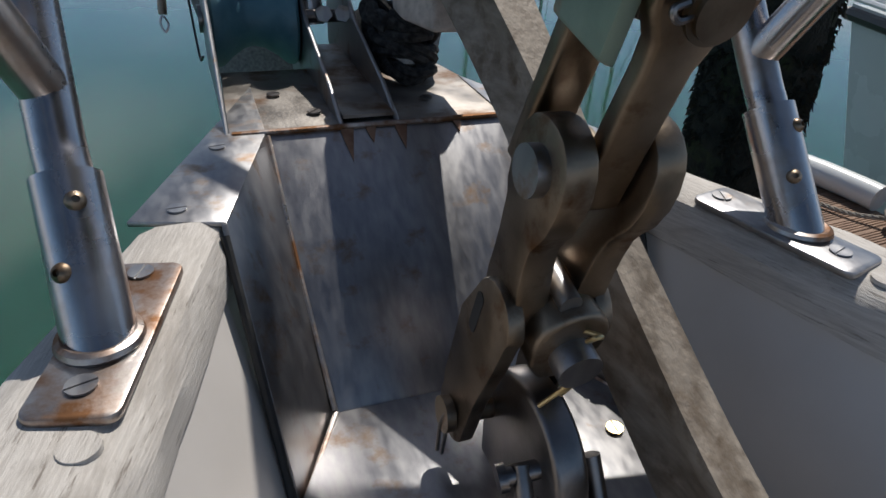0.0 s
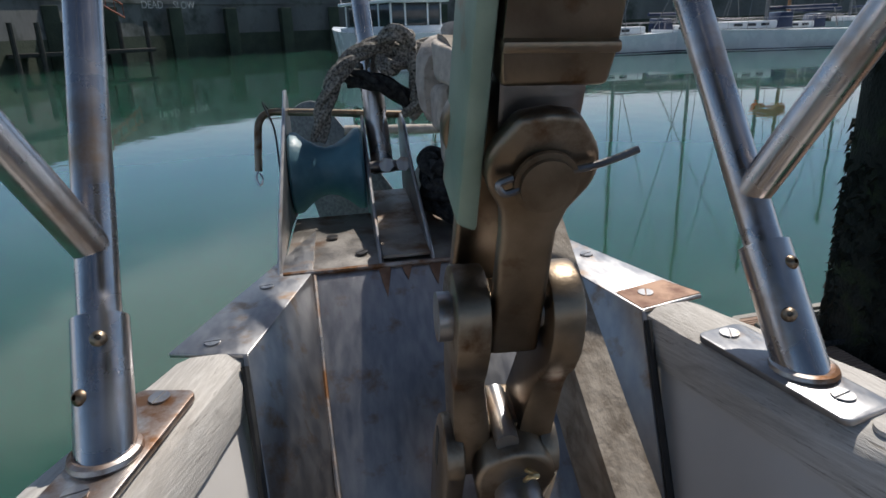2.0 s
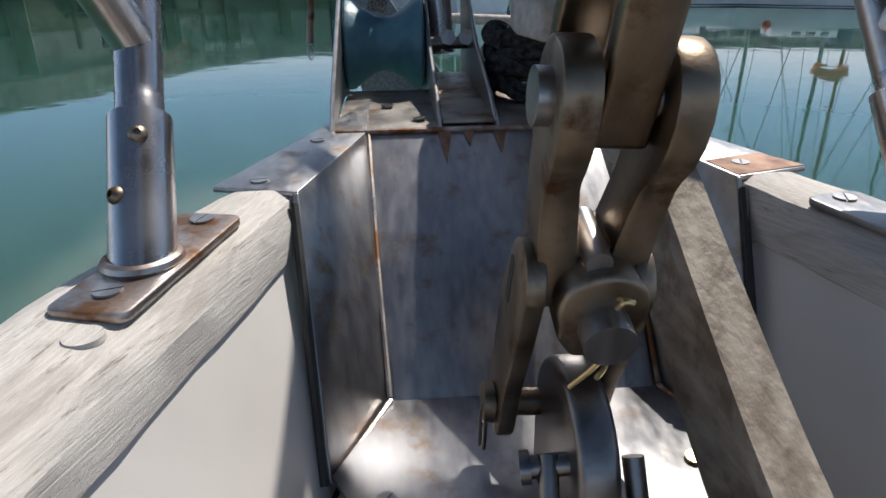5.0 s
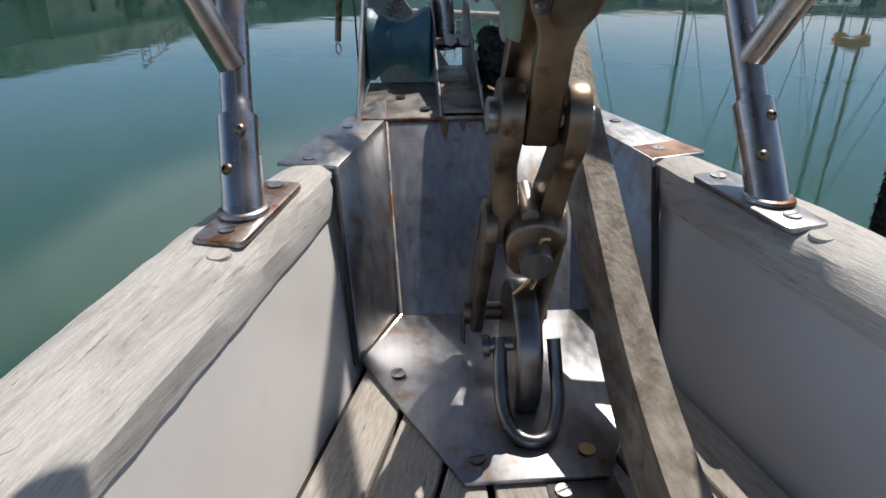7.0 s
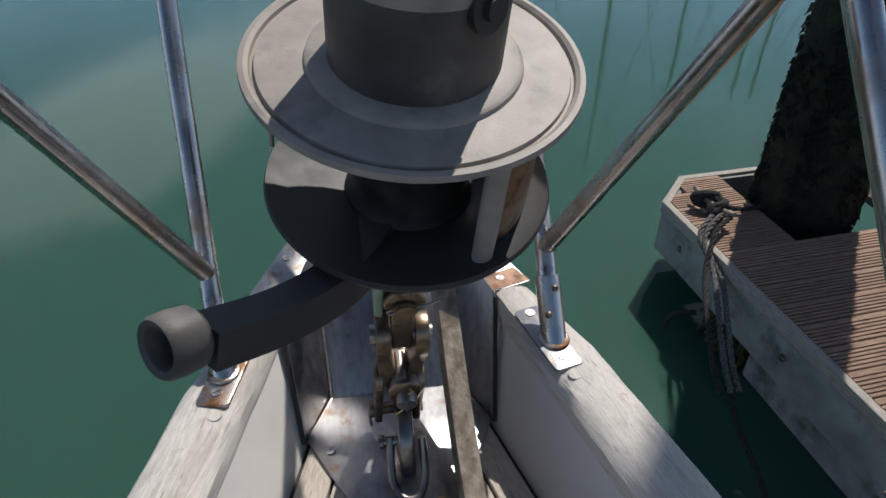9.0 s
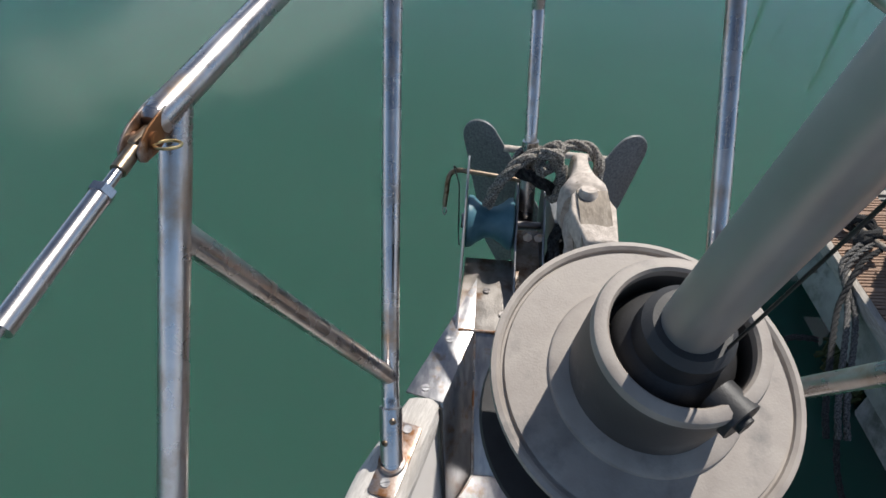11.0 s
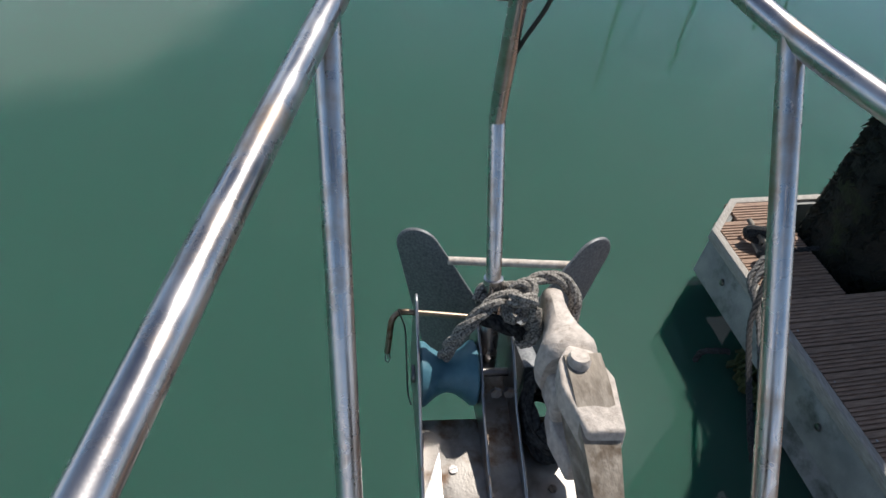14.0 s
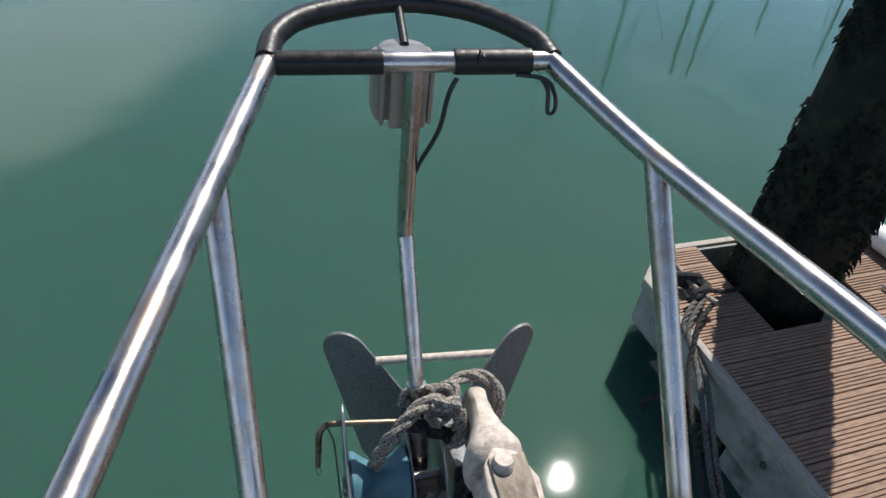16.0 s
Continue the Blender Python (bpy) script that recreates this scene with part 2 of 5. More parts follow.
FLUKE = surf("galvanised_plate", (0.115, 0.12, 0.125), (0.24, 0.24, 0.24), 220, rough=(0.42, 0.6), metal=0.35, bump=0.3, fine=300)
BLUE = surf("worn_blue_nylon", (0.05, 0.14, 0.19), (0.10, 0.23, 0.28), 30, (1, 1, 1), (0.35, 0.55), 0.0, 0.2, 200,
            spot=(0.30, 0.40, 0.42), spot_scale=20, spot_at=(0.62, 0.78))
GREYPLASTIC = surf("sun_bleached_black_plastic", (0.022, 0.022, 0.024), (0.042, 0.041, 0.042), 30, rough=(0.5, 0.66), bump=0.12, fine=500,
                   spot=(0.085, 0.08, 0.078), spot_scale=14, spot_at=(0.60, 0.8))
CAPPLASTIC = surf("faded_grey_plastic", (0.27, 0.235, 0.21), (0.365, 0.325, 0.29), 30, rough=(0.5, 0.66), bump=0.12, fine=500,
                  spot=(0.15, 0.14, 0.135), spot_scale=20, spot_at=(0.55, 0.75))
# shaded copy of the grey cap plastic: the self-shadow is in the colour
CAPSHADE = surf("shaded_grey_plastic", (0.050, 0.046, 0.044), (0.085, 0.078, 0.074), 26, rough=(0.5, 0.66), bump=0.12, fine=500,
               spot=(0.17, 0.155, 0.145), spot_scale=16, spot_at=(0.58, 0.78))
ALU = surf("anodised_aluminium", (0.40, 0.39, 0.38), (0.48, 0.47, 0.46), 12, (1, 1, 1), (0.38, 0.5), 0.7, 0.03, 300)
ROPE = surf("weathered_rope", (0.035, 0.031, 0.028), (0.44, 0.405, 0.36), 320, rough=(0.8, 0.95), bump=0.6, fine=600, spec=0.15)
DARKROPE = surf("black_rope", (0.012, 0.012, 0.013), (0.06, 0.06, 0.06), 160, rough=(0.8, 0.95), bump=0.6, fine=600, spec=0.15)
PALEROPE = surf("pale_rope", (0.20, 0.18, 0.16), (0.45, 0.42, 0.37), 160, rough=(0.8, 0.95), bump=0.6, fine=600, spec=0.15)
GREYROPE = surf("grey_black_rope", (0.03, 0.03, 0.03), (0.22, 0.21, 0.20), 150, rough=(0.8, 0.95), bump=0.6, fine=600, spec=0.15)
BLUEROPE = surf("blue_rope", (0.015, 0.04, 0.10), (0.05, 0.10, 0.18), 160, rough=(0.8, 0.95), bump=0.6, fine=600, spec=0.15)
TAPE = surf("black_tape", (0.008, 0.008, 0.009), (0.022, 0.021, 0.022), 90, rough=(0.34, 0.5), bump=0.2, fine=200, spec=0.4)
BLACK = surf("black_plastic", (0.012, 0.012, 0.012), (0.03, 0.03, 0.03), 50, rough=(0.35, 0.5))
BOARD = surf("reeded_decking", (0.19, 0.120, 0.085), (0.36, 0.250, 0.185), 22, (0.6, 8, 8), (0.66, 0.85), 0.0, 0.4, 200,
             spot=(0.13, 0.09, 0.07), spot_scale=5, spot_at=(0.55, 0.72), spec=0.25, rand=0.14)
CONCRETE = surf("pontoon_concrete", (0.20, 0.205, 0.20), (0.33, 0.33, 0.31), 7, rough=(0.75, 0.9), bump=0.35, fine=90,
                spot=(0.09, 0.10, 0.085), spot_scale=5, spot_at=(0.52, 0.68), bump_dist=0.006)
EDGING = surf("worn_timber_edging", (0.26, 0.235, 0.21), (0.40, 0.37, 0.33), 20, (8, 1, 8), (0.7, 0.85), 0.0, 0.4, 200)
PILE = surf("weedy_pile", (0.008, 0.010, 0.008), (0.028, 0.030, 0.024), 12, rough=(0.7, 0.95), bump=0.8, fine=60,
            spot=(0.03, 0.045, 0.015), spot_scale=5, spot_at=(0.55, 0.7), bump_dist=0.02, spec=0.25)
WEED = surf("dark_weed", (0.006, 0.008, 0.006), (0.022, 0.024, 0.016), 60, rough=(0.7, 0.95), bump=0.5, fine=200, spec=0.25)
MUSSEL = surf("green_weed", (0.02, 0.03, 0.012), (0.06, 0.07, 0.025), 40, rough=(0.7, 0.95), bump=0.6, fine=200, spec=0.25)
HARBOUR = surf("harbour_concrete", (0.105, 0.108, 0.108), (0.17, 0.172, 0.168), 0.35, (1, 1, 0.5), (0.8, 0.95), 0.0, 0.4, 4,
               spot=(0.05, 0.06, 0.05), spot_scale=0.5, spot_at=(0.5, 0.68), bump_dist=0.05)
TIDE = surf("weedy_tide_band", (0.028, 0.040, 0.026), (0.06, 0.075, 0.05), 0.8, rough=(0.8, 0.95), bump=0.5, fine=6, bump_dist=0.05)
GEL = surf("white_gelcoat", (0.74, 0.76, 0.77), (0.80, 0.81, 0.81), 1.5, rough=(0.22, 0.32), bump=0.01, fine=20)
TINT = surf("dark_window", (0.02, 0.025, 0.03), (0.035, 0.04, 0.045), 3, rough=(0.05, 0.1), bump=0)
NAVY = surf("navy_paint", (0.02, 0.03, 0.07), (0.03, 0.045, 0.10), 3, rough=(0.3, 0.4), bump=0)
GREYHULL = surf("pale_grey_gelcoat", (0.55, 0.58, 0.58), (0.62, 0.65, 0.65), 1.5, rough=(0.2, 0.3), bump=0.01, fine=20)
ORANGE = surf("orange_canvas", (0.55, 0.13, 0.03), (0.68, 0.20, 0.06), 3, rough=(0.7, 0.85), bump=0.1)
RED = surf("red_plastic", (0.45, 0.03, 0.02), (0.55, 0.06, 0.04), 3, rough=(0.4, 0.5), bump=0)
MASTM = surf("mast_aluminium", (0.16, 0.16, 0.16), (0.24, 0.24, 0.24), 2, rough=(0.4, 0.5), metal=0.6, bump=0)
WOODMAST = surf("varnished_wood", (0.20, 0.10, 0.05), (0.30, 0.16, 0.08), 3, rough=(0.3, 0.5), bump=0)
WHITEPAINT = surf("faded_white_paint", (0.32, 0.32, 0.31), (0.50, 0.50, 0.49), 2, rough=(0.7, 0.9), bump=0.1)
RUSTRED = surf("rust_red_paint", (0.20, 0.06, 0.04), (0.30, 0.10, 0.06), 4, rough=(0.6, 0.8), bump=0.1)
DARKTIMBER = surf("dark_harbour_timber", (0.02, 0.02, 0.017), (0.05, 0.048, 0.04), 4, rough=(0.7, 0.9), bump=0.3, fine=30)
NAVGREY = surf("nav_light_plastic", (0.27, 0.225, 0.19), (0.37, 0.315, 0.27), 40, rough=(0.4, 0.55), bump=0.05)
LENS = surf("smoked_lens", (0.20, 0.20, 0.22), (0.26, 0.26, 0.28), 20, rough=(0.12, 0.2), bump=0)


def water_material():
    m = bpy.data.materials.new("harbour_water")
    m.use_nodes = True
    n, l = m.node_tree.nodes, m.node_tree.links
    b = n["Principled BSDF"]
    t = n.new("ShaderNodeTexCoord")
    big = n.new("ShaderNodeTexNoise")
    big.inputs["Scale"].default_value, big.inputs["Detail"].default_value = 0.25, 3
    ramp = n.new("ShaderNodeValToRGB")
    ramp.color_ramp.elements[0].color, ramp.color_ramp.elements[1].color = (0.029, 0.082, 0.061, 1), (0.038, 0.096, 0.073, 1)
    rip = n.new("ShaderNodeTexNoise")
    rip.inputs["Scale"].default_value, rip.inputs["Detail"].default_value = 1.6, 2
    bp = n.new("ShaderNodeBump")
    bp.inputs["Strength"].default_value, bp.inputs["Distance"].default_value = 0.12, 0.02
    l.new(t.outputs["Object"], big.inputs["Vector"])
    l.new(t.outputs["Object"], rip.inputs["Vector"])
    l.new(big.outputs["Fac"], ramp.inputs["Fac"])
    l.new(ramp.outputs["Color"], b.inputs["Base Color"])
    l.new(rip.outputs["Fac"], bp.inputs["Height"])
    l.new(bp.outputs[0], b.inputs["Normal"])
    b.inputs["Subsurface Weight"].default_value = 1.0
    b.inputs["Subsurface Radius"].default_value = (0.25, 0.6, 0.5)
    b.inputs["Subsurface Scale"].default_value = 0.40
    b.inputs["Roughness"].default_value = 0.03
    b.inputs["IOR"].default_value = 1.333
    return m


WATER = water_material()

# ---- mesh helpers ----
HOME = {}


def thing(name, base, label, category, group="", kind="", frame_of=BOAT):
    """An Empty at base that parents the parts of one thing."""
    ob = new(name)
    ob.empty_display_size = 0.05
    HOME[ob.name] = Vector(base)
    ob.matrix_basis = frame_of @ Matrix.Translation(base)
    return tagged(ob, label, category, group, kind)


def finish(bm, material, name, smooth=True, angle=35.0):
    bmesh.ops.recalc_face_normals(bm, faces=bm.faces)
    me = bpy.data.meshes.new(name)
    bm.to_mesh(me)
    bm.free()
    me.materials.append(material)
    if smooth:
        me.polygons.foreach_set("use_smooth", [True] * len(me.polygons))
        me.set_sharp_from_angle(angle=radians(angle))
    return me


def part(name, bm, material, parent, label="", smooth=True):
    base = HOME[parent.name]
    bmesh.ops.translate(bm, verts=bm.verts, vec=-base)
    ob = new(name, finish(bm, material, name, smooth))
    ob.parent = parent
    HOME[ob.name] = base
    return tagged(ob, label)


def solo(name, bm, material, base, label, category, group="", kind="", frame_of=BOAT, smooth=True):
    bmesh.ops.translate(bm, verts=bm.verts, vec=-Vector(base))
    ob = new(name, finish(bm, material, name, smooth))
    HOME[ob.name] = Vector(base)
    ob.matrix_basis = frame_of @ Matrix.Translation(base)
    return tagged(ob, label, category, group, kind)


def bevel(bm, width, segments=2, angle=30.0):
    edges = [e for e in bm.edges if len(e.link_faces) == 2 and e.calc_face_angle(0) > radians(angle)]
    bmesh.ops.bevel(bm, geom=edges, offset=width, segments=segments, profile=0.5, affect="EDGES", clamp_overlap=True)
    return bm


def join(*bms):
    out = bms[0]
    for b in bms[1:]:
        me = bpy.data.meshes.new("join")
        b.to_mesh(me)
        b.free()
        out.from_mesh(me)
        bpy.data.meshes.remove(me)
    return out


def prism(poly, lift, edge=0.0, segments=2):
    """A polygon of 3D points, thickened by the vector lift."""
    bm = bmesh.new()
    lift = Vector(lift)
    a = [bm.verts.new(p) for p in poly]
    b = [bm.verts.new(Vector(p) + lift) for p in poly]
    bm.faces.new(a)
    bm.faces.new(b[::-1])
    for i in range(len(a)):
        j = (i + 1) % len(a)
        bm.faces.new((a[i], a[j], b[j], b[i]))
    bmesh.ops.recalc_face_normals(bm, faces=bm.faces)
    return bevel(bm, edge, segments) if edge else bm


def box(c, s, edge=0.0, m=None, segments=2):
    bm = bmesh.new()
    bmesh.ops.create_cube(bm, size=1)
    bmesh.ops.scale(bm, vec=s, verts=bm.verts)
    if edge:
        bevel(bm, edge, segments)
    bmesh.ops.transform(bm, matrix=Matrix.Translation(c) @ (m or Matrix.Identity(4)), verts=bm.verts)
    return bm


def smoothed(pts, steps=6):
    """Catmull-Rom through pts."""
    p = [Vector(q) for q in pts]
    p = [p[0] * 2 - p[1]] + p + [p[-1] * 2 - p[-2]]
    out = []
    for i in range(1, len(p) - 2):
        for k in range(steps):
            t = k / steps
            a, b, c, d = p[i - 1:i + 3]
            out.append(0.5 * (2 * b + (c - a) * t + (2 * a - 5 * b + 4 * c - d) * t * t + (3 * b - a - 3 * c + d) * t ** 3))
    return out + [p[-2]]


def sweep(pts, section, cap=True, up=(0.03, 0.02, 1)):
    """Sweeps a closed 2D section (or one per point) along 3D points, turning as little as it can."""
    bm = bmesh.new()
    pts = [Vector(p) for p in pts]
    n = len(pts)
    tans = [(pts[min(i + 1, n - 1)] - pts[max(i - 1, 0)]).normalized() for i in range(n)]
    side = tans[0].cross(Vector(up))
    if side.length < 1e-3:
        side = tans[0].cross(Vector((1, 0, 0)))
    side.normalize()
    rings = []
    for i in range(n):
        side = (side - tans[i] * side.dot(tans[i])).normalized()
        top = side.cross(tans[i])
        sec = section(i) if callable(section) else section
        rings.append([bm.verts.new(pts[i] + side * x + top * y) for x, y in sec])
    for a, b in zip(rings, rings[1:]):
        for i in range(len(a)):
            j = (i + 1) % len(a)
            bm.faces.new((a[i], a[j], b[j], b[i]))
    if cap:
        bm.faces.new(rings[0][::-1])
        bm.faces.new(rings[-1])
    return bm


def ring(r, seg=16, rx=None):
    return [(r * math.cos(2 * math.pi * i / seg), (rx or r) * math.sin(2 * math.pi * i / seg)) for i in range(seg)]


def tube(pts, r, seg=16):
    return sweep(pts, ring(r, seg))


def cyl(a, b, r, seg=20, edge=0.0):
    bm = tube([a, b], r, seg)
    return bevel(bm, edge, 2, 60) if edge else bm


def lathe(profile, origin, axis, seg=40):
    """Turns (radius, along) pairs about the axis."""
    bm = bmesh.new()
    axis = Vector(axis).normalized()
    s = axis.orthogonal().normalized()
    t = axis.cross(s)
    rows = []
    for r, h in profile:
        rows.append([bm.verts.new(Vector(origin) + axis * h + (s * math.cos(2 * math.pi * i / seg) + t * math.sin(2 * math.pi * i / seg)) * max(r, 1e-4)) for i in range(seg)])
    for a, b in zip(rows, rows[1:]):
        for i in range(seg):
            j = (i + 1) % seg
            bm.faces.new((a[i], a[j], b[j], b[i]))
    return bm


def strands(pts, r, count=3, turns=60.0, seg=7):
    """A laid rope: strands twisted round a smooth line."""
    pts = smoothed(pts, 1) if len(pts) > 60 else smoothed(pts, 12)
    # even steps
    d = [0.0]
    for a, b in zip(pts, pts[1:]):
        d.append(d[-1] + (b - a).length)
    n = max(8, int(d[-1] / (r * 0.55)))
    line, k = [], 0
    for i in range(n + 1):
        s = d[-1] * i / n
        while k < len(d) - 2 and d[k + 1] < s:
            k += 1
        f = (s - d[k]) / max(d[k + 1] - d[k], 1e-9)
        line.append(pts[k].lerp(pts[k + 1], f))
    out = None
    side = (line[1] - line[0]).orthogonal().normalized()
    frames = []
    for i in range(n + 1):
        t = (line[min(i + 1, n)] - line[max(i - 1, 0)]).normalized()
        side = (side - t * side.dot(t)).normalized()
        frames.append((side.copy(), t.cross(side)))
    for c in range(count):
        q = []
        for i in range(n + 1):
            a = turns * d[-1] * i / n + 2 * math.pi * c / count
            q.append(line[i] + (frames[i][0] * math.cos(a) + frames[i][1] * math.sin(a)) * r * 0.5)
        b = tube(q, r * 0.55, seg)
        out = join(out, b) if out else b
    return out


def screw(parent, at, normal=(0, 0, 1), r=0.0052, turn=0.6, material=None):
    """A slotted screw head set in a plate."""
    nrm = Vector(normal).normalized()
    q = nrm.to_track_quat("Z", "Y").to_matrix().to_4x4() @ Matrix.Rotation(turn, 4, "Z")
    half = []
    for sgn in (1, -1):
        pts = [(r * math.cos(a), sgn * (0.0006 + max(r * math.sin(a) - 0.0006, 0)), 0) for a in [math.pi * i / 10 for i in range(11)]]
        half.append(prism(pts, (0, 0, 0.0012)))
    half.append(lathe([(0, 0.0003), (r * 0.98, 0.0003)], (0, 0, 0), (0, 0, 1), 16))
    bm = join(*half)
    bmesh.ops.transform(bm, matrix=Matrix.Translation(Vector(at)) @ q, verts=bm.verts)
    return part("screw", bm, material or PLATE, parent, smooth=False)


# ================= the boat: hull, deck, bulwarks and rails =================
def rail_z(y):
    return 0.001 + 0.085 * y


def deck_z(y):
    return -0.144 + 0.085 * y


ST = [0.142, 0.06, 0.0, -0.1, -0.25, -0.5, -0.9, -1.5, -2.4]


def inner_x(y):
    return 0.148 + 0.26 * (0.142 - y) if y > -0.3 else 0.263 + 0.25 * (-0.3 - y)


def outer_x(y):
    return 0.208 + 0.46 * (0.142 - y) if y > 0.02 else (0.264 + 0.27 * (0.02 - y) if y > -0.3 else 0.350 + 0.26 * (-0.3 - y))


def deck_x(y):
    return 0.142 - 0.29 * y


# hull shell down to below the waterline, open at the stern end
def hull_side(sgn):
    bm = bmesh.new()
    rows = []
    for y in [0.40, 0.25] + ST:
        xo = max(0.012, outer_x(y) - 0.012) if y < 0.15 else max(0.012, 0.196 - 0.70 * (y - 0.142))
        row = []
        for k, d in enumerate((0.03, 0.3, 0.7, 1.2, 1.9)):
            f = d / 1.9
            row.append(bm.verts.new((sgn * max(0.012, xo * (1 - 0.55 * f)), y - 0.75 * f * (1.0 if y > -0.3 else 0.5), rail_z(y) - d)))
        rows.append(row)
    for a, b in zip(rows, rows[1:]):
        for i in range(4):
            bm.faces.new((a[i], a[i + 1], b[i + 1], b[i]))
    g = bmesh.ops.solidify(bm, geom=bm.faces[:], thickness=0.01)
    return bm


hull = thing("hull", (0, 0, -1.0), "cream gelcoat bow of a moored sailing yacht", "boat hull", kind="structure")
for sgn in (-1, 1):
    part("topside", hull_side(sgn), CREAM, hull)

for sgn, nm in ((-1, "bulwark_port"), (1, "bulwark_starboard")):
    bm = bmesh.new()
    rows = []
    for y in [0.118] + ST[1:]:
        yd = y - 0.076
        zt, zd = rail_z(y) - 0.036, deck_z(yd) - 0.01
        xt, xd = inner_x(y) + 0.004, deck_x(yd)
        rows.append([bm.verts.new(v) for v in ((sgn * xt, y, zt), (sgn * xd, yd, zd), (sgn * (xd + 0.03), yd, zd), (sgn * (xt + 0.03), y, zt))])
    for a, b in zip(rows, rows[1:]):
        for i in range(4):
            j = (i + 1) % 4
            bm.faces.new((a[i], a[j], b[j], b[i]))
    bm.faces.new(rows[0])
    bm.faces.new(rows[-1])
    solo(nm, bm, CREAM, (sgn * 0.2, 0, -0.1), "smooth cream painted inner face of the bulwark", "bulwark", kind="structure")


def cap_rail(sgn):
    bm = bmesh.new()
    rows = []
    rnd = random.Random(5 + sgn)
    ys = [0.142 - 0.02 * i for i in range(40)] + [-0.66 - 0.12 * i for i in range(16)]
    for y in ys:
        xi, xo, z = inner_x(y), outer_x(y), rail_z(y)
        w, h = xo - xi, 0.040
        prof = [(0.0, -h * 0.92), (0.0, -h * 0.40), (0.10, -h * 0.12), (0.28, 0.0), (0.72, 0.0), (0.90, -h * 0.10), (1.0, -h * 0.35), (1.0, -h * 0.92), (0.93, -h), (0.06, -h)]
        rows.append([bm.verts.new((sgn * (xi + f * w + rnd.uniform(-0.0006, 0.0006)), y, z + v + rnd.uniform(-0.0005, 0.0005))) for f, v in prof])
    for a, b in zip(rows, rows[1:]):
        for i in range(len(a)):
            j = (i + 1) % len(a)
            bm.faces.new((a[i], a[j], b[j], b[i]))
    bm.faces.new(rows[0])
    bm.faces.new(rows[-1])
    return bm


for sgn in (-1, 1):
    rail = thing("capping_rail", (sgn * 0.24, 0, -0.02), "weathered silver-grey teak capping rail on the bulwark", "rail", "teak capping rails")
    part("timber", cap_rail(sgn), TEAK[sgn], rail)
    for y, f in ((-0.033, 0.30), (-0.212, 0.38), (-0.62, 0.5)):
        x = inner_x(y) + f * (outer_x(y) - inner_x(y))
        part("plug", lathe([(0.0, 0.0006), (0.0084, 0.0006), (0.0088, -0.002)], (sgn * x, y, rail_z(y)), (0, -0.085, 1), 20), TEAK[sgn], rail, "round teak plug over a fastening")

# deck: caulked planks laid along the sides, over a dark bed
deck = thing("deck", (0, -1.0, -0.25), "bare silvery teak deck planks with black caulked seams", "deck", kind="structure")
part("bed", prism([(-0.14, 0.1, deck_z(0.1) - 0.012), (0.14, 0.1, deck_z(0.1) - 0.012), (0.86, -2.4, deck_z(-2.4) - 0.012), (-0.86, -2.4, deck_z(-2.4) - 0.012)], (0, 0, -0.02)), CAULK, deck)
for sgn in (-1, 1):
    for k in range(16):
        a, b = 0.008 + 0.049 * k, 0.008 + 0.049 * k + 0.044
        y0a, y0b = (0.142 - a - 0.036) / 0.29, (0.142 - b - 0.036) / 0.29
        if y0b < -2.2:
            break
        y0a = min(y0a, 0.09)
        y0b = min(y0b, 0.09)
        ye = -2.35
        pl = [(y0a, deck_x(y0a) - a), (ye, deck_x(ye) - a), (ye, deck_x(ye) - b), (y0b, deck_x(y0b) - b)]
        part("plank", prism([(sgn * x, y, deck_z(y) - 0.010) for y, x in pl], (0, 0, 0.010), 0.0012, 1), DECKTEAK[sgn], deck)
part("king_plank", prism([(-0.03, 0.05, deck_z(0.05) - 0.01), (0.03, 0.05, deck_z(0.05) - 0.01), (0.03, -2.35, deck_z(-2.35) - 0.01), (-0.03, -2.35, deck_z(-2.35) - 0.01)], (0, 0, 0.01), 0.0012, 1), DECKTEAK[1], deck)

# ================= stem fitting =================
stem = thing("stem_fitting", (0, 0.15, -0.13), "folded stainless steel stem fitting with tea-stained welds", "stem fitting")


def fz(y):
    return 0.010 + 0.095 * (y - 0.145)


for sgn in (-1, 1):
    part("flange", prism([(sgn * 0.209, 0.151, fz(0.151)), (sgn * 0.150, 0.136, fz(0.136)), (sgn * 0.108, 0.279, fz(0.279)), (sgn * 0.108, 0.40, fz(0.40)), (sgn * 0.142, 0.315, fz(0.315))], (0, 0, 0.004), 0.0012),
         PLATE, stem, "steel flange screwed down over the rail end")
    part("side_wall", prism([(sgn * 0.150, 0.136, fz(0.136) + 0.003), (sgn * 0.108, 0.279, fz(0.279) + 0.003), (sgn * 0.096, 0.104, -0.133), (sgn * 0.131, 0.036, -0.142)], (sgn * 0.004, 0, 0), 0.0008), PLATE, stem)
    part("weld", tube(smoothed([(sgn * 0.107, 0.277, 0.024), (sgn * 0.102, 0.19, -0.055), (sgn * 0.0955, 0.104, -0.128)], 6), 0.0022, 8), RUSTY, stem, "rust-stained weld bead")
    part("sealant", tube([(sgn * 0.1525, 0.130, 0.006), (sgn * 0.1345, 0.032, -0.140)], 0.0030, 8), CAULK, stem, "dark sealant line along the edge")
    part("weld", tube([(sgn * 0.095, 0.103, -0.1295), (sgn * 0.129, 0.038, -0.1395)], 0.0020, 8), RUSTY, stem)
part("flange_tip", prism([(0.2085, 0.1525, fz(0.152) + 0.0041), (0.1515, 0.1375, fz(0.137) + 0.0041), (0.143, 0.170, fz(0.17) + 0.0041), (0.191, 0.184, fz(0.184) + 0.0041)], (0, 0, 0.0006)), RUSTEND, stem, "rust-brown tip of the flange")
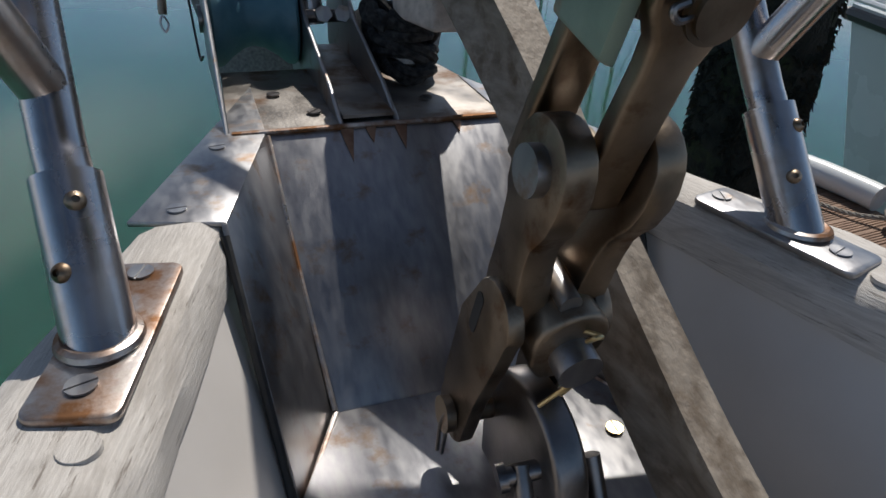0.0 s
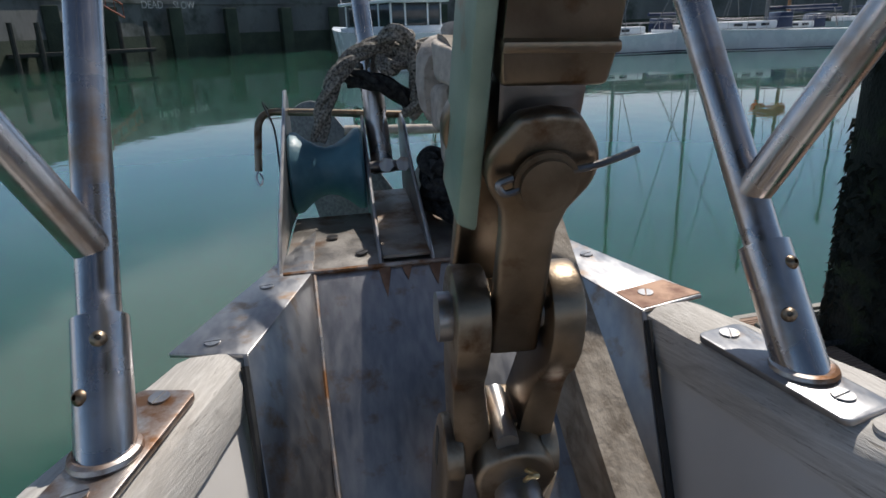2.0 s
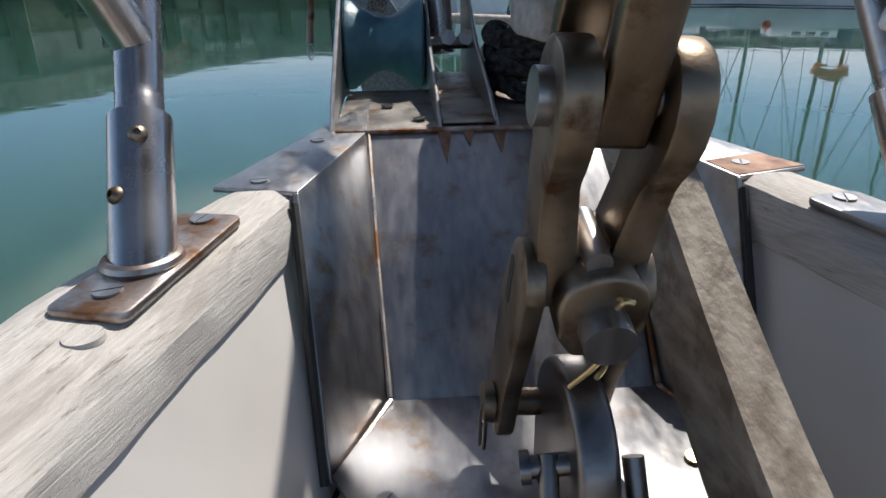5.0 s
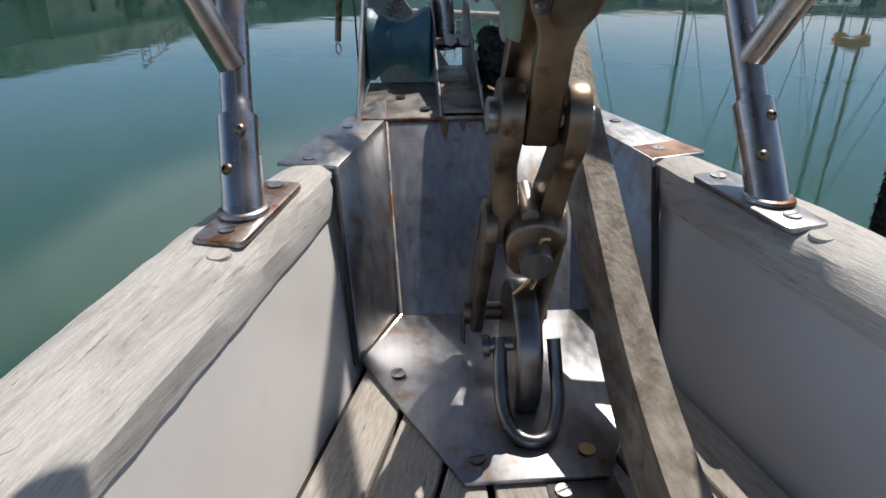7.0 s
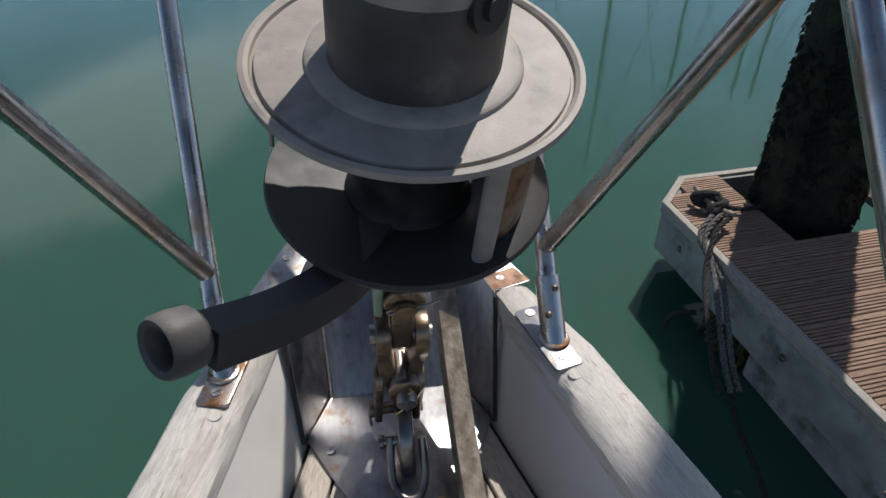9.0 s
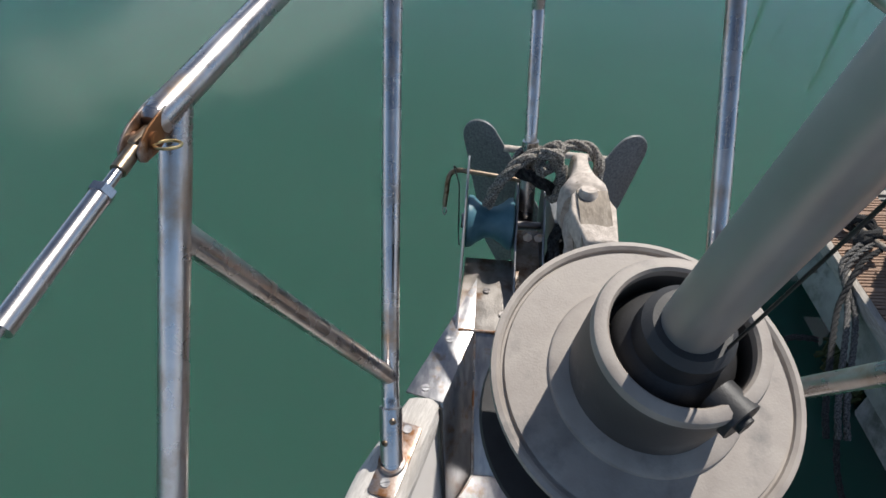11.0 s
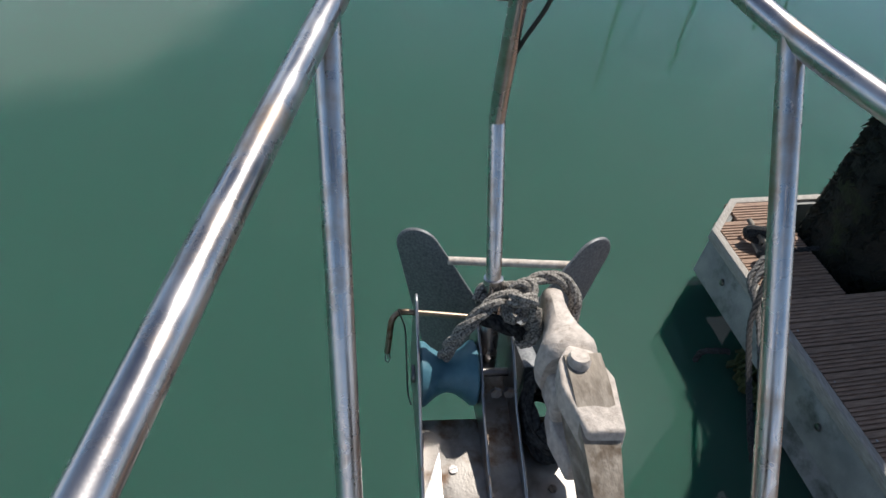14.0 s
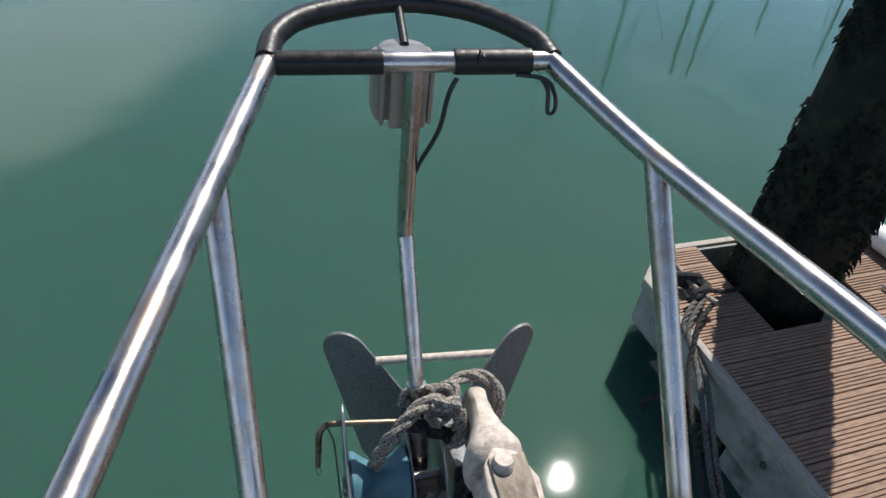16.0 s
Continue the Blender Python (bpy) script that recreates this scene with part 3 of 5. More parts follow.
part("front_wall", prism([(-0.108, 0.279, fz(0.279) + 0.003), (0.108, 0.279, fz(0.279) + 0.003), (0.096, 0.104, -0.133), (-0.096, 0.104, -0.133)], (0, 0.004, -0.003), 0.0008), PLATE, stem, "sloping blue-grey brushed steel plate")
for x, ln, w in ((-0.041, 0.032, 0.006), (-0.020, 0.016, 0.005), (0.007, 0.024, 0.006), (0.060, 0.012, 0.004)):
    d = Vector((0, -0.175, -0.162)).normalized()
    n = Vector((0, -0.162, 0.175)).normalized() * 0.0006
    top = Vector((x, 0.2775, fz(0.279) + 0.0018))
    part("rust_run", prism([top - Vector((w, 0, 0)) + n, top + Vector((w, 0, 0)) + n, top + Vector((w * 0.5, 0, 0)) + d * ln * 0.5 + n, top + d * ln + n, top - Vector((w * 0.6, 0, 0)) + d * ln * 0.45 + n], n), RUSTEND, stem, "brown rust run")
part("deck_plate", prism([(-0.131, 0.036, -0.140), (-0.096, 0.104, -0.134), (0.096, 0.104, -0.134), (0.131, 0.036, -0.140), (0.052, -0.108, -0.152), (-0.052, -0.110, -0.152)], (0, 0, 0.004), 0.001), PLATE, stem, "worn stainless deck plate")
part("aft_plate", prism([(0.006, -0.1015, -0.1565), (0.056, -0.0985, -0.1565), (0.064, -0.190, -0.1640), (0.004, -0.190, -0.1640)], (0, 0, 0.005), 0.001), DARKSTEEL, stem, "small dark steel plate butted behind the deck plate")
screw(stem, (0.017, -0.117, -0.1525), (0, -0.085, 1), 0.0062, 0.4, DARKSTEEL)
part("platform", prism([(-0.138, 0.279, fz(0.279) - 0.001), (0.138, 0.279, fz(0.279) - 0.001), (0.10, 0.45, fz(0.45)), (-0.132, 0.45, fz(0.45))], (0, 0, 0.003), 0.001), DIRTY, stem, "grimy steel platform under the rollers, coloured darker for shade")
part("front_lip", cyl((-0.135, 0.279, fz(0.279) + 0.0035), (0.135, 0.279, fz(0.279) + 0.0035), 0.0028, 10), RUSTY, stem)
for x, y, tn in ((-0.148, 0.256, 0.2), (-0.179, 0.160, 0.1), (0.166, 0.163, 1.2), (0.150, 0.256, 0.5), (-0.061, 0.318, 0.8), (-0.021, 0.335, 1.4), (-0.09, 0.37, 0.3), (0.05, 0.335, 2.0)):
    screw(stem, (x, y, fz(y) + 0.0042), (0, -0.095, 1), 0.0062, tn, DARKSTEEL if abs(x) < 0.1 else PLATE)
for x, y, tn in ((-0.098, 0.012, 0.9), (-0.041, -0.088, 0.2), (0.041, -0.085, 1.3), (0.090, 0.03, 1.5)):
    screw(stem, (x, y, -0.144 + 0.085 * y + 0.0065), (0, -0.085, 1), 0.0062, tn, BRASS if x > 0 else PLATE)

# ================= bow roller =================
roller = thing("bow_roller", (-0.06, 0.45, 0.03), "stainless twin bow roller with a worn blue grooved wheel", "bow roller")


def cheek(x, prof, th=0.004):
    return prism([(x, y, z) for y, z in prof], (th, 0, 0), 0.0012, 1)


P_L = [(0.279, 0.026), (0.33, 0.062), (0.45, 0.125), (0.548, 0.176), (0.562, 0.186), (0.578, 0.186), (0.588, 0.170), (0.578, 0.05), (0.545, 0.028), (0.45, 0.034)]
P_M = [(0.281, 0.026), (0.33, 0.052), (0.43, 0.090), (0.505, 0.140), (0.56, 0.150), (0.578, 0.140), (0.578, 0.05), (0.545, 0.022), (0.45, 0.034)]
part("cheek_plate", cheek(-0.1405, P_L), PLATE, roller, "tall outer cheek plate")
part("cheek_plate", cheek(-0.0455, P_M), PLATE, roller)
part("cheek_plate", cheek(0.0045, P_M), PLATE, roller)
part("channel_floor", prism([(-0.041, 0.29, 0.030), (0.0045, 0.29, 0.030), (0.0045, 0.53, 0.050), (-0.041, 0.53, 0.050)], (0, 0, 0.003)), DIRTY, roller)
part("wheel", lathe([(0.006, 0.0), (0.047, 0.0), (0.050, 0.003), (0.049, 0.010), (0.040, 0.020), (0.031, 0.034), (0.029, 0.043), (0.031, 0.054), (0.040, 0.068), (0.049, 0.078), (0.050, 0.085), (0.047, 0.088), (0.006, 0.088)], (-0.1355, 0.502, 0.088), (1, 0, 0), 40), BLUE, roller, "worn blue-green nylon wheel")
part("axle", cyl((-0.145, 0.502, 0.088), (0.012, 0.502, 0.088), 0.007, 14), DARKSTEEL, roller)
part("washer", lathe([(0.0, 0.0), (0.014, 0.0), (0.014, 0.004), (0.0, 0.004)], (-0.1455, 0.502, 0.088), (1, 0, 0), 20), DARKSTEEL, roller)
part("nut", lathe([(0, 0), (0.009, 0), (0.009, 0.006), (0, 0.006)], (-0.022, 0.46, 0.095), (0, -1, 0.2), 6), PLATE, roller)
part("nut", lathe([(0, 0), (0.009, 0), (0.009, 0.006), (0, 0.006)], (-0.002, 0.46, 0.095), (0, -1, 0.2), 6), PLATE, roller)
part("keeper_pin", tube(smoothed([(0.012, 0.556, 0.146), (-0.13, 0.563, 0.158), (-0.160, 0.564, 0.159), (-0.174, 0.560, 0.148), (-0.178, 0.552, 0.118), (-0.1805, 0.545, 0.088)], 8), 0.0048, 12), BRONZE, roller, "bent bronze-coloured keeper pin")
part("clip", tube(smoothed([(-0.1805, 0.545, 0.090), (-0.184, 0.543, 0.079), (-0.180, 0.541, 0.070), (-0.176, 0.542, 0.078), (-0.1795, 0.544, 0.086)], 6), 0.0012, 6), STEEL, roller)
part("lanyard", tube(smoothed([(-0.160, 0.562, 0.164), (-0.166, 0.556, 0.172), (-0.155, 0.548, 0.14), (-0.152, 0.53, 0.10), (-0.149, 0.50, 0.05), (-0.146, 0.47, 0.055)], 8), 0.0013, 6), BLACK, roller, "thin black lanyard")

# ================= plough anchor =================
anchor = thing("plough_anchor", (0.065, 0.40, 0.10), "weathered galvanised plough anchor stowed on the bow roller", "anchor")


def I_section(w, h, web):
    return [(-w, -h), (w, -h), (w, -h * 0.62), (w * web, -h * 0.42), (w * web, h * 0.42), (w, h * 0.62), (w, h), (-w, h), (-w, h * 0.62), (-w * web, h * 0.42), (-w * web, -h * 0.42), (-w, -h * 0.62)]


sp = smoothed([(0.066, 0.415, 0.204), (0.068, 0.37, 0.198), (0.072, 0.31, 0.166), (0.075, 0.20, 0.092), (0.0745, 0.07, 0.002), (0.0745, -0.06, -0.083), (0.075, -0.15, -0.123), (0.075, -0.24, -0.142)], 8)
bm = sweep(sp, lambda i: I_section(0.0128 + 0.0125 * min(1.0, max(0.0, (30 - i) / 16)) ** 1.5, 0.034 - 0.009 * i / 56, 0.80), up=(0, 0, 1))
bevel(bm, 0.005, 3, 40)
part("shank", bm, GALV, anchor, "rough grey I-section shank with brown stains, darkened for shade")
part("shank_head", prism([(0.104, 0.372, 0.191), (0.102, 0.300, 0.175), (0.052, 0.300, 0.175), (0.030, 0.362, 0.190), (0.033, 0.398, 0.194), (0.052, 0.424, 0.196), (0.084, 0.414, 0.195)], (0, 0.008, 0.039), 0.005, 3), CAST, anchor, "flat-topped head of the shank")
part("shank_head", prism([(0.100, 0.372, 0.095), (0.098, 0.310, 0.095), (0.048, 0.310, 0.095), (0.034, 0.362, 0.100), (0.036, 0.398, 0.104), (0.052, 0.420, 0.106), (0.082, 0.412, 0.105)], (0, 0.006, 0.036), 0.005, 3), CAST, anchor, "lower lug of the shank head")
# no real hole: a black disc paints its shadow round the bolt
part("pin_hole_shade", lathe([(0.0, 0.0008), (0.0205, 0.0008), (0.021, -0.004)], (0.062, 0.397, 0.2335), (0, -0.06, 1), 28), CAULK, anchor, "black disc painted as the shadowed hole round the bolt")
part("pivot_pin", lathe([(0.0, 0.151), (0.0125, 0.150), (0.0155, 0.145), (0.0155, 0.0), (0, 0)], (0.059, 0.383, 0.098), (0, 0.12, 1), 24), CAST, anchor, "round galvanised pivot bolt")
bm = bmesh.new()
rows = []
for y, z, hx, hz in ((0.420, 0.180, 0.036, 0.044), (0.430, 0.186, 0.042, 0.050), (0.444, 0.190, 0.042, 0.050), (0.456, 0.192, 0.035, 0.046), (0.474, 0.194, 0.026, 0.040), (0.496, 0.196, 0.0185, 0.036), (0.520, 0.197, 0.0150, 0.034), (0.540, 0.196, 0.0170, 0.034), (0.556, 0.192, 0.0120, 0.026)):
    rows.append([bm.verts.new((0.060 + hx * math.copysign(abs(math.cos(a)) ** 0.7, math.cos(a)), y, z + hz * math.copysign(abs(math.sin(a)) ** 0.7, math.sin(a)))) for a in [2 * math.pi * k / 16 for k in range(16)]])
for a, b in zip(rows, rows[1:]):
    for k in range(16):
        bm.faces.new((a[k], a[(k + 1) % 16], b[(k + 1) % 16], b[k]))
bm.faces.new(rows[0])
bm.faces.new(rows[-1])
part("hinge_horn", bm, CAST, anchor, "bell-shaped cast hinge horn of the plough")
part("hinge_knuckle", prism([(0.034, 0.372, 0.134), (0.090, 0.372, 0.134), (0.092, 0.430, 0.134), (0.030, 0.430, 0.134)], (0, 0.004, 0.052), 0.010, 3), CAST, anchor)


def blade(sgn):
    """An upright spade: rounded top, straight outer edge, inner edge flaring to the keel."""
    o = Vector((-0.118, 0.753, 0.0)) if sgn < 0 else Vector((0.196, 0.729, 0.0))
    h = Vector((0.914, -0.406, 0)) if sgn < 0 else Vector((-0.914, -0.406, 0))
    arc = [(0.043 * math.cos(a), 0.120 + 0.043 * math.sin(a)) for a in [radians(190 - 15 * i) for i in range(11)]]
    out = arc + [(0.112, 0.045), (0.165, -0.03), (0.165, -0.15), (0.065, -0.20), (0.030, -0.15)]
    return prism([o + h * a + Vector((0, 0, z)) for a, z in out], (0.0, 0.009, 0.0), 0.003, 2)


for sgn in (-1, 1):
    part("fluke", blade(sgn), FLUKE, anchor, "dark spade-shaped fluke blade")
part("spreader_rod", cyl((-0.068, 0.728, 0.116), (0.160, 0.728, 0.104), 0.0075, 14), CAST, anchor, "round galvanised rod between the flukes")
part("plough_keel", prism([(0.028, 0.50, 0.10), (0.028, 0.68, 0.05), (0.028, 0.70, -0.17), (0.028, 0.60, -0.15), (0.028, 0.50, 0.0)], (0.03, 0, 0), 0.006), FLUKE, anchor)

# ================= rope lashed round pole and anchor =================
lash = thing("lashing_rope", (0, 0.52, 0.20), "frayed grey braided rope lashed round the pole and anchor", "rope")
part("turn", strands([(-0.098, 0.505, 0.125), (-0.088, 0.50, 0.165), (-0.066, 0.50, 0.205), (-0.036, 0.515, 0.228), (-0.004, 0.525, 0.232), (0.022, 0.515, 0.215), (0.028, 0.51, 0.185), (0.020, 0.52, 0.160)], 0.0112), ROPE, lash)
part("knot", strands([(-0.012, 0.512, 0.238), (0.004, 0.502, 0.246), (0.020, 0.512, 0.236), (0.014, 0.522, 0.214), (-0.006, 0.505, 0.206), (-0.012, 0.525, 0.216), (0.006, 0.54, 0.238), (0.022, 0.532, 0.240), (0.018, 0.51, 0.222)], 0.0108), ROPE, lash, "bulky frayed knot")
part("turn", strands([(-0.050, 0.540, 0.205), (-0.042, 0.560, 0.212), (-0.016, 0.560, 0.216), (0.015, 0.548, 0.224), (0.038, 0.562, 0.228), (0.062, 0.566, 0.230), (0.088, 0.556, 0.222), (0.098, 0.538, 0.196), (0.090, 0.525, 0.160)], 0.0110), ROPE, lash)
part("tail", strands([(0.026, 0.515, 0.215), (0.032, 0.505, 0.19), (0.026, 0.50, 0.165), (0.014, 0.51, 0.148)], 0.0112), ROPE, lash)
part("dark_turn", strands([(-0.058, 0.525, 0.196), (-0.03, 0.512, 0.192), (0.0, 0.508, 0.178), (0.022, 0.515, 0.155)], 0.012), DARKROPE, lash, "black rope turn")

# added black turns that stand for the dark shadow under the anchor
coil = thing("shadow_coil", (0.055, 0.40, 0.04), "black rope turns standing in for the shadow under the anchor", "rope")
for k in range(4):
    a0 = 1.3 * k
    part("turn", strands([(0.052 + 0.030 * math.cos(a0 + 0.9 * i), 0.43 + 0.055 * math.sin(a0 + 0.9 * i), 0.050 + 0.016 * k + 0.006 * math.sin(2.1 * i + k)) for i in range(8)], 0.010), DARKROPE, coil)

# ================= pulpit =================
pulpit = thing("pulpit", (0, 0.1, 0.0), "polished stainless steel tube pulpit round the bow", "pulpit")
R = 0.0127
TOPL = [(-0.205, 0.629, 0.699), (-0.257, 0.412, 0.666), (-0.3095, 0.165, 0.639), (-0.358, -0.053, 0.605), (-0.362, -0.070, 0.602)]
TOPR = [(0.118, 0.610, 0.706), (0.184, 0.445, 0.662), (0.244, 0.185, 0.645), (0.327, -0.092, 0.605), (0.342, -0.140, 0.597)]
part("top_rail", tube(smoothed(TOPL, 6), R, 20), STEEL, pulpit)
part("top_rail", tube(smoothed(TOPR, 6), R, 20), STEEL, pulpit)
for sgn, top, foot, neck, joint, brace_top in (
        (-1, (-0.2530, 0.428, 0.665), (-0.2145, 0.030, 0.004), (-0.2215, 0.0785, 0.0710), (-0.2250, 0.103, 0.107), (-0.360, -0.095, 0.515)),
        (1, TOPR[1], (0.2095, 0.027, 0.003), (0.2080, 0.075, 0.076), (0.2085, 0.096, 0.106), (0.333, -0.136, 0.520))):
    f, nk, j, t = Vector(foot), Vector(neck), Vector(joint), Vector(top)
    part("front_post", tube(smoothed([f.lerp(nk, 0.3), nk, j, j.lerp(t, 0.33) - Vector((0, 0.006, 0)), j.lerp(t, 0.66) - Vector((0, 0.004, 0)), t], 6), R, 20), STEEL, pulpit)
    a, b = f, nk
    sl = part("sleeve", cyl(a - (b - a).normalized() * 0.012, b, 0.0166, 28, 0.0012), STEEL, pulpit, "stepped stainless socket with set screws")
    ax = (b - a).normalized()
    for k, side in ((0.42, -0.5), (0.80, 0.30)):
        back = Vector((side, -1, 0.3))
        back = (back - ax * back.dot(ax)).normalized()
        part("set_screw", lathe([(0.0, 0.0012), (0.0016, 0.0014), (0.0018, 0.0034), (0.0034, 0.0026), (0.0048, 0.0008), (0.0050, -0.001)], a.lerp(b, k) + back * 0.0163, back, 16), BRONZE, sl, "domed set screw")
    part("weld", tube([a + Vector((0.0166 * math.cos(q), 0.001 + 0.0192 * math.sin(q), 0.0042)) for q in [2 * math.pi * k / 28 for k in range(29)]], 0.0036, 8), RUSTY, sl, "rust-stained weld ring")
    c = Vector((-0.210, 0.037, 0.003)) if sgn < 0 else Vector((0.202, 0.034, 0.002))
    run = Vector((sgn * -0.0265, 0.105, 0.009)).normalized()
    wide = Vector((run.y, -run.x, 0)).normalized()
    hl, hw = 0.059, 0.0205
    rim = []
    for u, v, a0 in ((1, 1, 0), (-1, 1, 90), (-1, -1, 180), (1, -1, 270)):
        for k in range(6):
            a = radians(a0 + 18 * k)
            rim.append(c + run * (u * (hl - 0.007) + 0.007 * math.cos(a)) + wide * (v * (hw - 0.007) + 0.007 * math.sin(a)))
    bm = prism(rim, (0, 0, 0.005), 0.0012, 2)
    bp = part("base_plate", bm, RUSTY if sgn < 0 else PLATE, pulpit, "stainless base plate with rust bleeding from its screws")
    for k in (-0.040, 0.048):
        screw(bp, c + run * k + Vector((0, 0, 0.0053)), (0, -0.085, 1), 0.0068, 0.7 + k * 10)
    part("brace", tube([j, brace_top], 0.0122, 20), STEEL, pulpit)
# aft posts down to the rails
part("aft_post", tube([(-0.3575, -0.048, 0.603), (-0.374, -0.40, -0.03)], R, 20), STEEL, pulpit)
part("aft_post", tube([(0.325, -0.086, 0.606), (0.381, -0.50, -0.035)], R, 20), STEEL, pulpit)
for s in (-1, 1):
    yb = -0.40 if s < 0 else -0.50
    part("base_plate", box((s * (0.365 if s < 0 else 0.378), yb, rail_z(yb) + 0.003), (0.04, 0.12, 0.005), 0.001, Matrix.Rotation(s * 0.26, 4, "Z")), RUSTY, pulpit)
# wrapped front bar and hoop
BL, BR = Vector((-0.205, 0.628, 0.699)), Vector((0.118, 0.607, 0.706))


def on_bar(f):
    return BL.lerp(BR, f)


def wound(pts, r):
    """Tape wound in close turns: every second ring stands a little proud."""
    rnd = random.Random(21)
    radii = [r * (1 + (0.022 if i % 2 else -0.012) + rnd.uniform(-0.012, 0.012)) for i in range(len(pts))]
    return sweep(pts, lambda i: ring(radii[i], 18))


part("front_bar", tube([BL, BR], 0.0120, 20), STEEL, pulpit, "bright steel cross bar")
part("bar_wrap", wound([on_bar(0.03 + 0.365 * i / 44) for i in range(45)], 0.0137), TAPE, pulpit, "tight black whipping on the bar")
bm = wound([on_bar(0.645 + 0.01 * i) for i in range(29)], 0.0150)
part("bar_wrap", bm, TAPE, pulpit, "loose black tape on the bar")
part("cable_tie", tube(smoothed([on_bar(0.72) + Vector((0, -0.016, 0.004)), on_bar(0.73) + Vector((0, -0.008, 0.016)), on_bar(0.74) + Vector((0, -0.018, 0.012))], 5), 0.0012, 6), BLACK, pulpit)
hp = [BL + Vector((0.0, 0.0, 0.003)), BL + Vector((0.012, 0.050, 0.016)), Vector((-0.150, 0.722, 0.724)), Vector((-0.045, 0.757, 0.730)), Vector((0.045, 0.732, 0.728)), BR + Vector((-0.012, 0.050, 0.014)), BR + Vector((0.002, 0.0, 0.002))]
part("hoop", wound(smoothed(hp, 24), 0.0134), TAPE, pulpit, "hoop bound in shiny black tape")
part("hoop_strut", tube([(-0.040, 0.757, 0.728), (-0.044, 0.672, 0.703)], 0.0055, 12), TAPE, pulpit)
# centre pole
part("centre_pole", tube(smoothed([(-0.024, 0.540, 0.12), (-0.030, 0.558, 0.241), (-0.0365, 0.640, 0.415), (-0.0385, 0.652, 0.455), (-0.040, 0.638, 0.56), (-0.0405, 0.619, 0.697)], 6), 0.0115, 20), STEEL, pulpit)
part("pole_socket", cyl((-0.0225, 0.530, 0.075), (-0.030, 0.556, 0.238), 0.0145, 24, 0.001), STEEL, pulpit, "stepped steel socket of the pole")

# ================= navigation light =================
lamp = thing("navigation_light", (-0.045, 0.65, 0.66), "grey plastic bow navigation light under the cross bar", "navigation light")
part("housing", box((-0.046, 0.672, 0.655), (0.078, 0.045, 0.085), 0.010, Matrix.Rotation(radians(8), 4, "X"), 3), NAVGREY, lamp)
part("bracket", box((-0.043, 0.640, 0.652), (0.046, 0.010, 0.088), 0.003, Matrix.Rotation(radians(8), 4, "X")), NAVGREY, lamp, "ribbed mounting bracket")
for dx in (-0.030, 0.030):
    part("rib", box((-0.045 + dx, 0.646, 0.652), (0.006, 0.012, 0.082), 0.002, Matrix.Rotation(radians(8), 4, "X")), NAVGREY, lamp)
part("lens_cover", lathe([(0.0, 0.014), (0.028, 0.011), (0.036, 0.004), (0.037, 0.0)], (-0.046, 0.675, 0.690), (0, 0, 1), 28), LENS, lamp, "smoked domed lens")
part("cable", tube(smoothed([(0.005, 0.60, 0.69), (-0.004, 0.598, 0.67), (-0.010, 0.61, 0.62), (-0.026, 0.628, 0.57), (-0.033, 0.640, 0.54)], 8), 0.0030, 10), BLACK, lamp, "black cable")
part("cable_loop", tube(smoothed([(0.075, 0.600, 0.693), (0.108, 0.592, 0.690), (0.122, 0.588, 0.674), (0.124, 0.584, 0.655), (0.116, 0.585, 0.652), (0.114, 0.590, 0.676), (0.106, 0.597, 0.690)], 8), 0.0026, 10), BLACK, lamp)

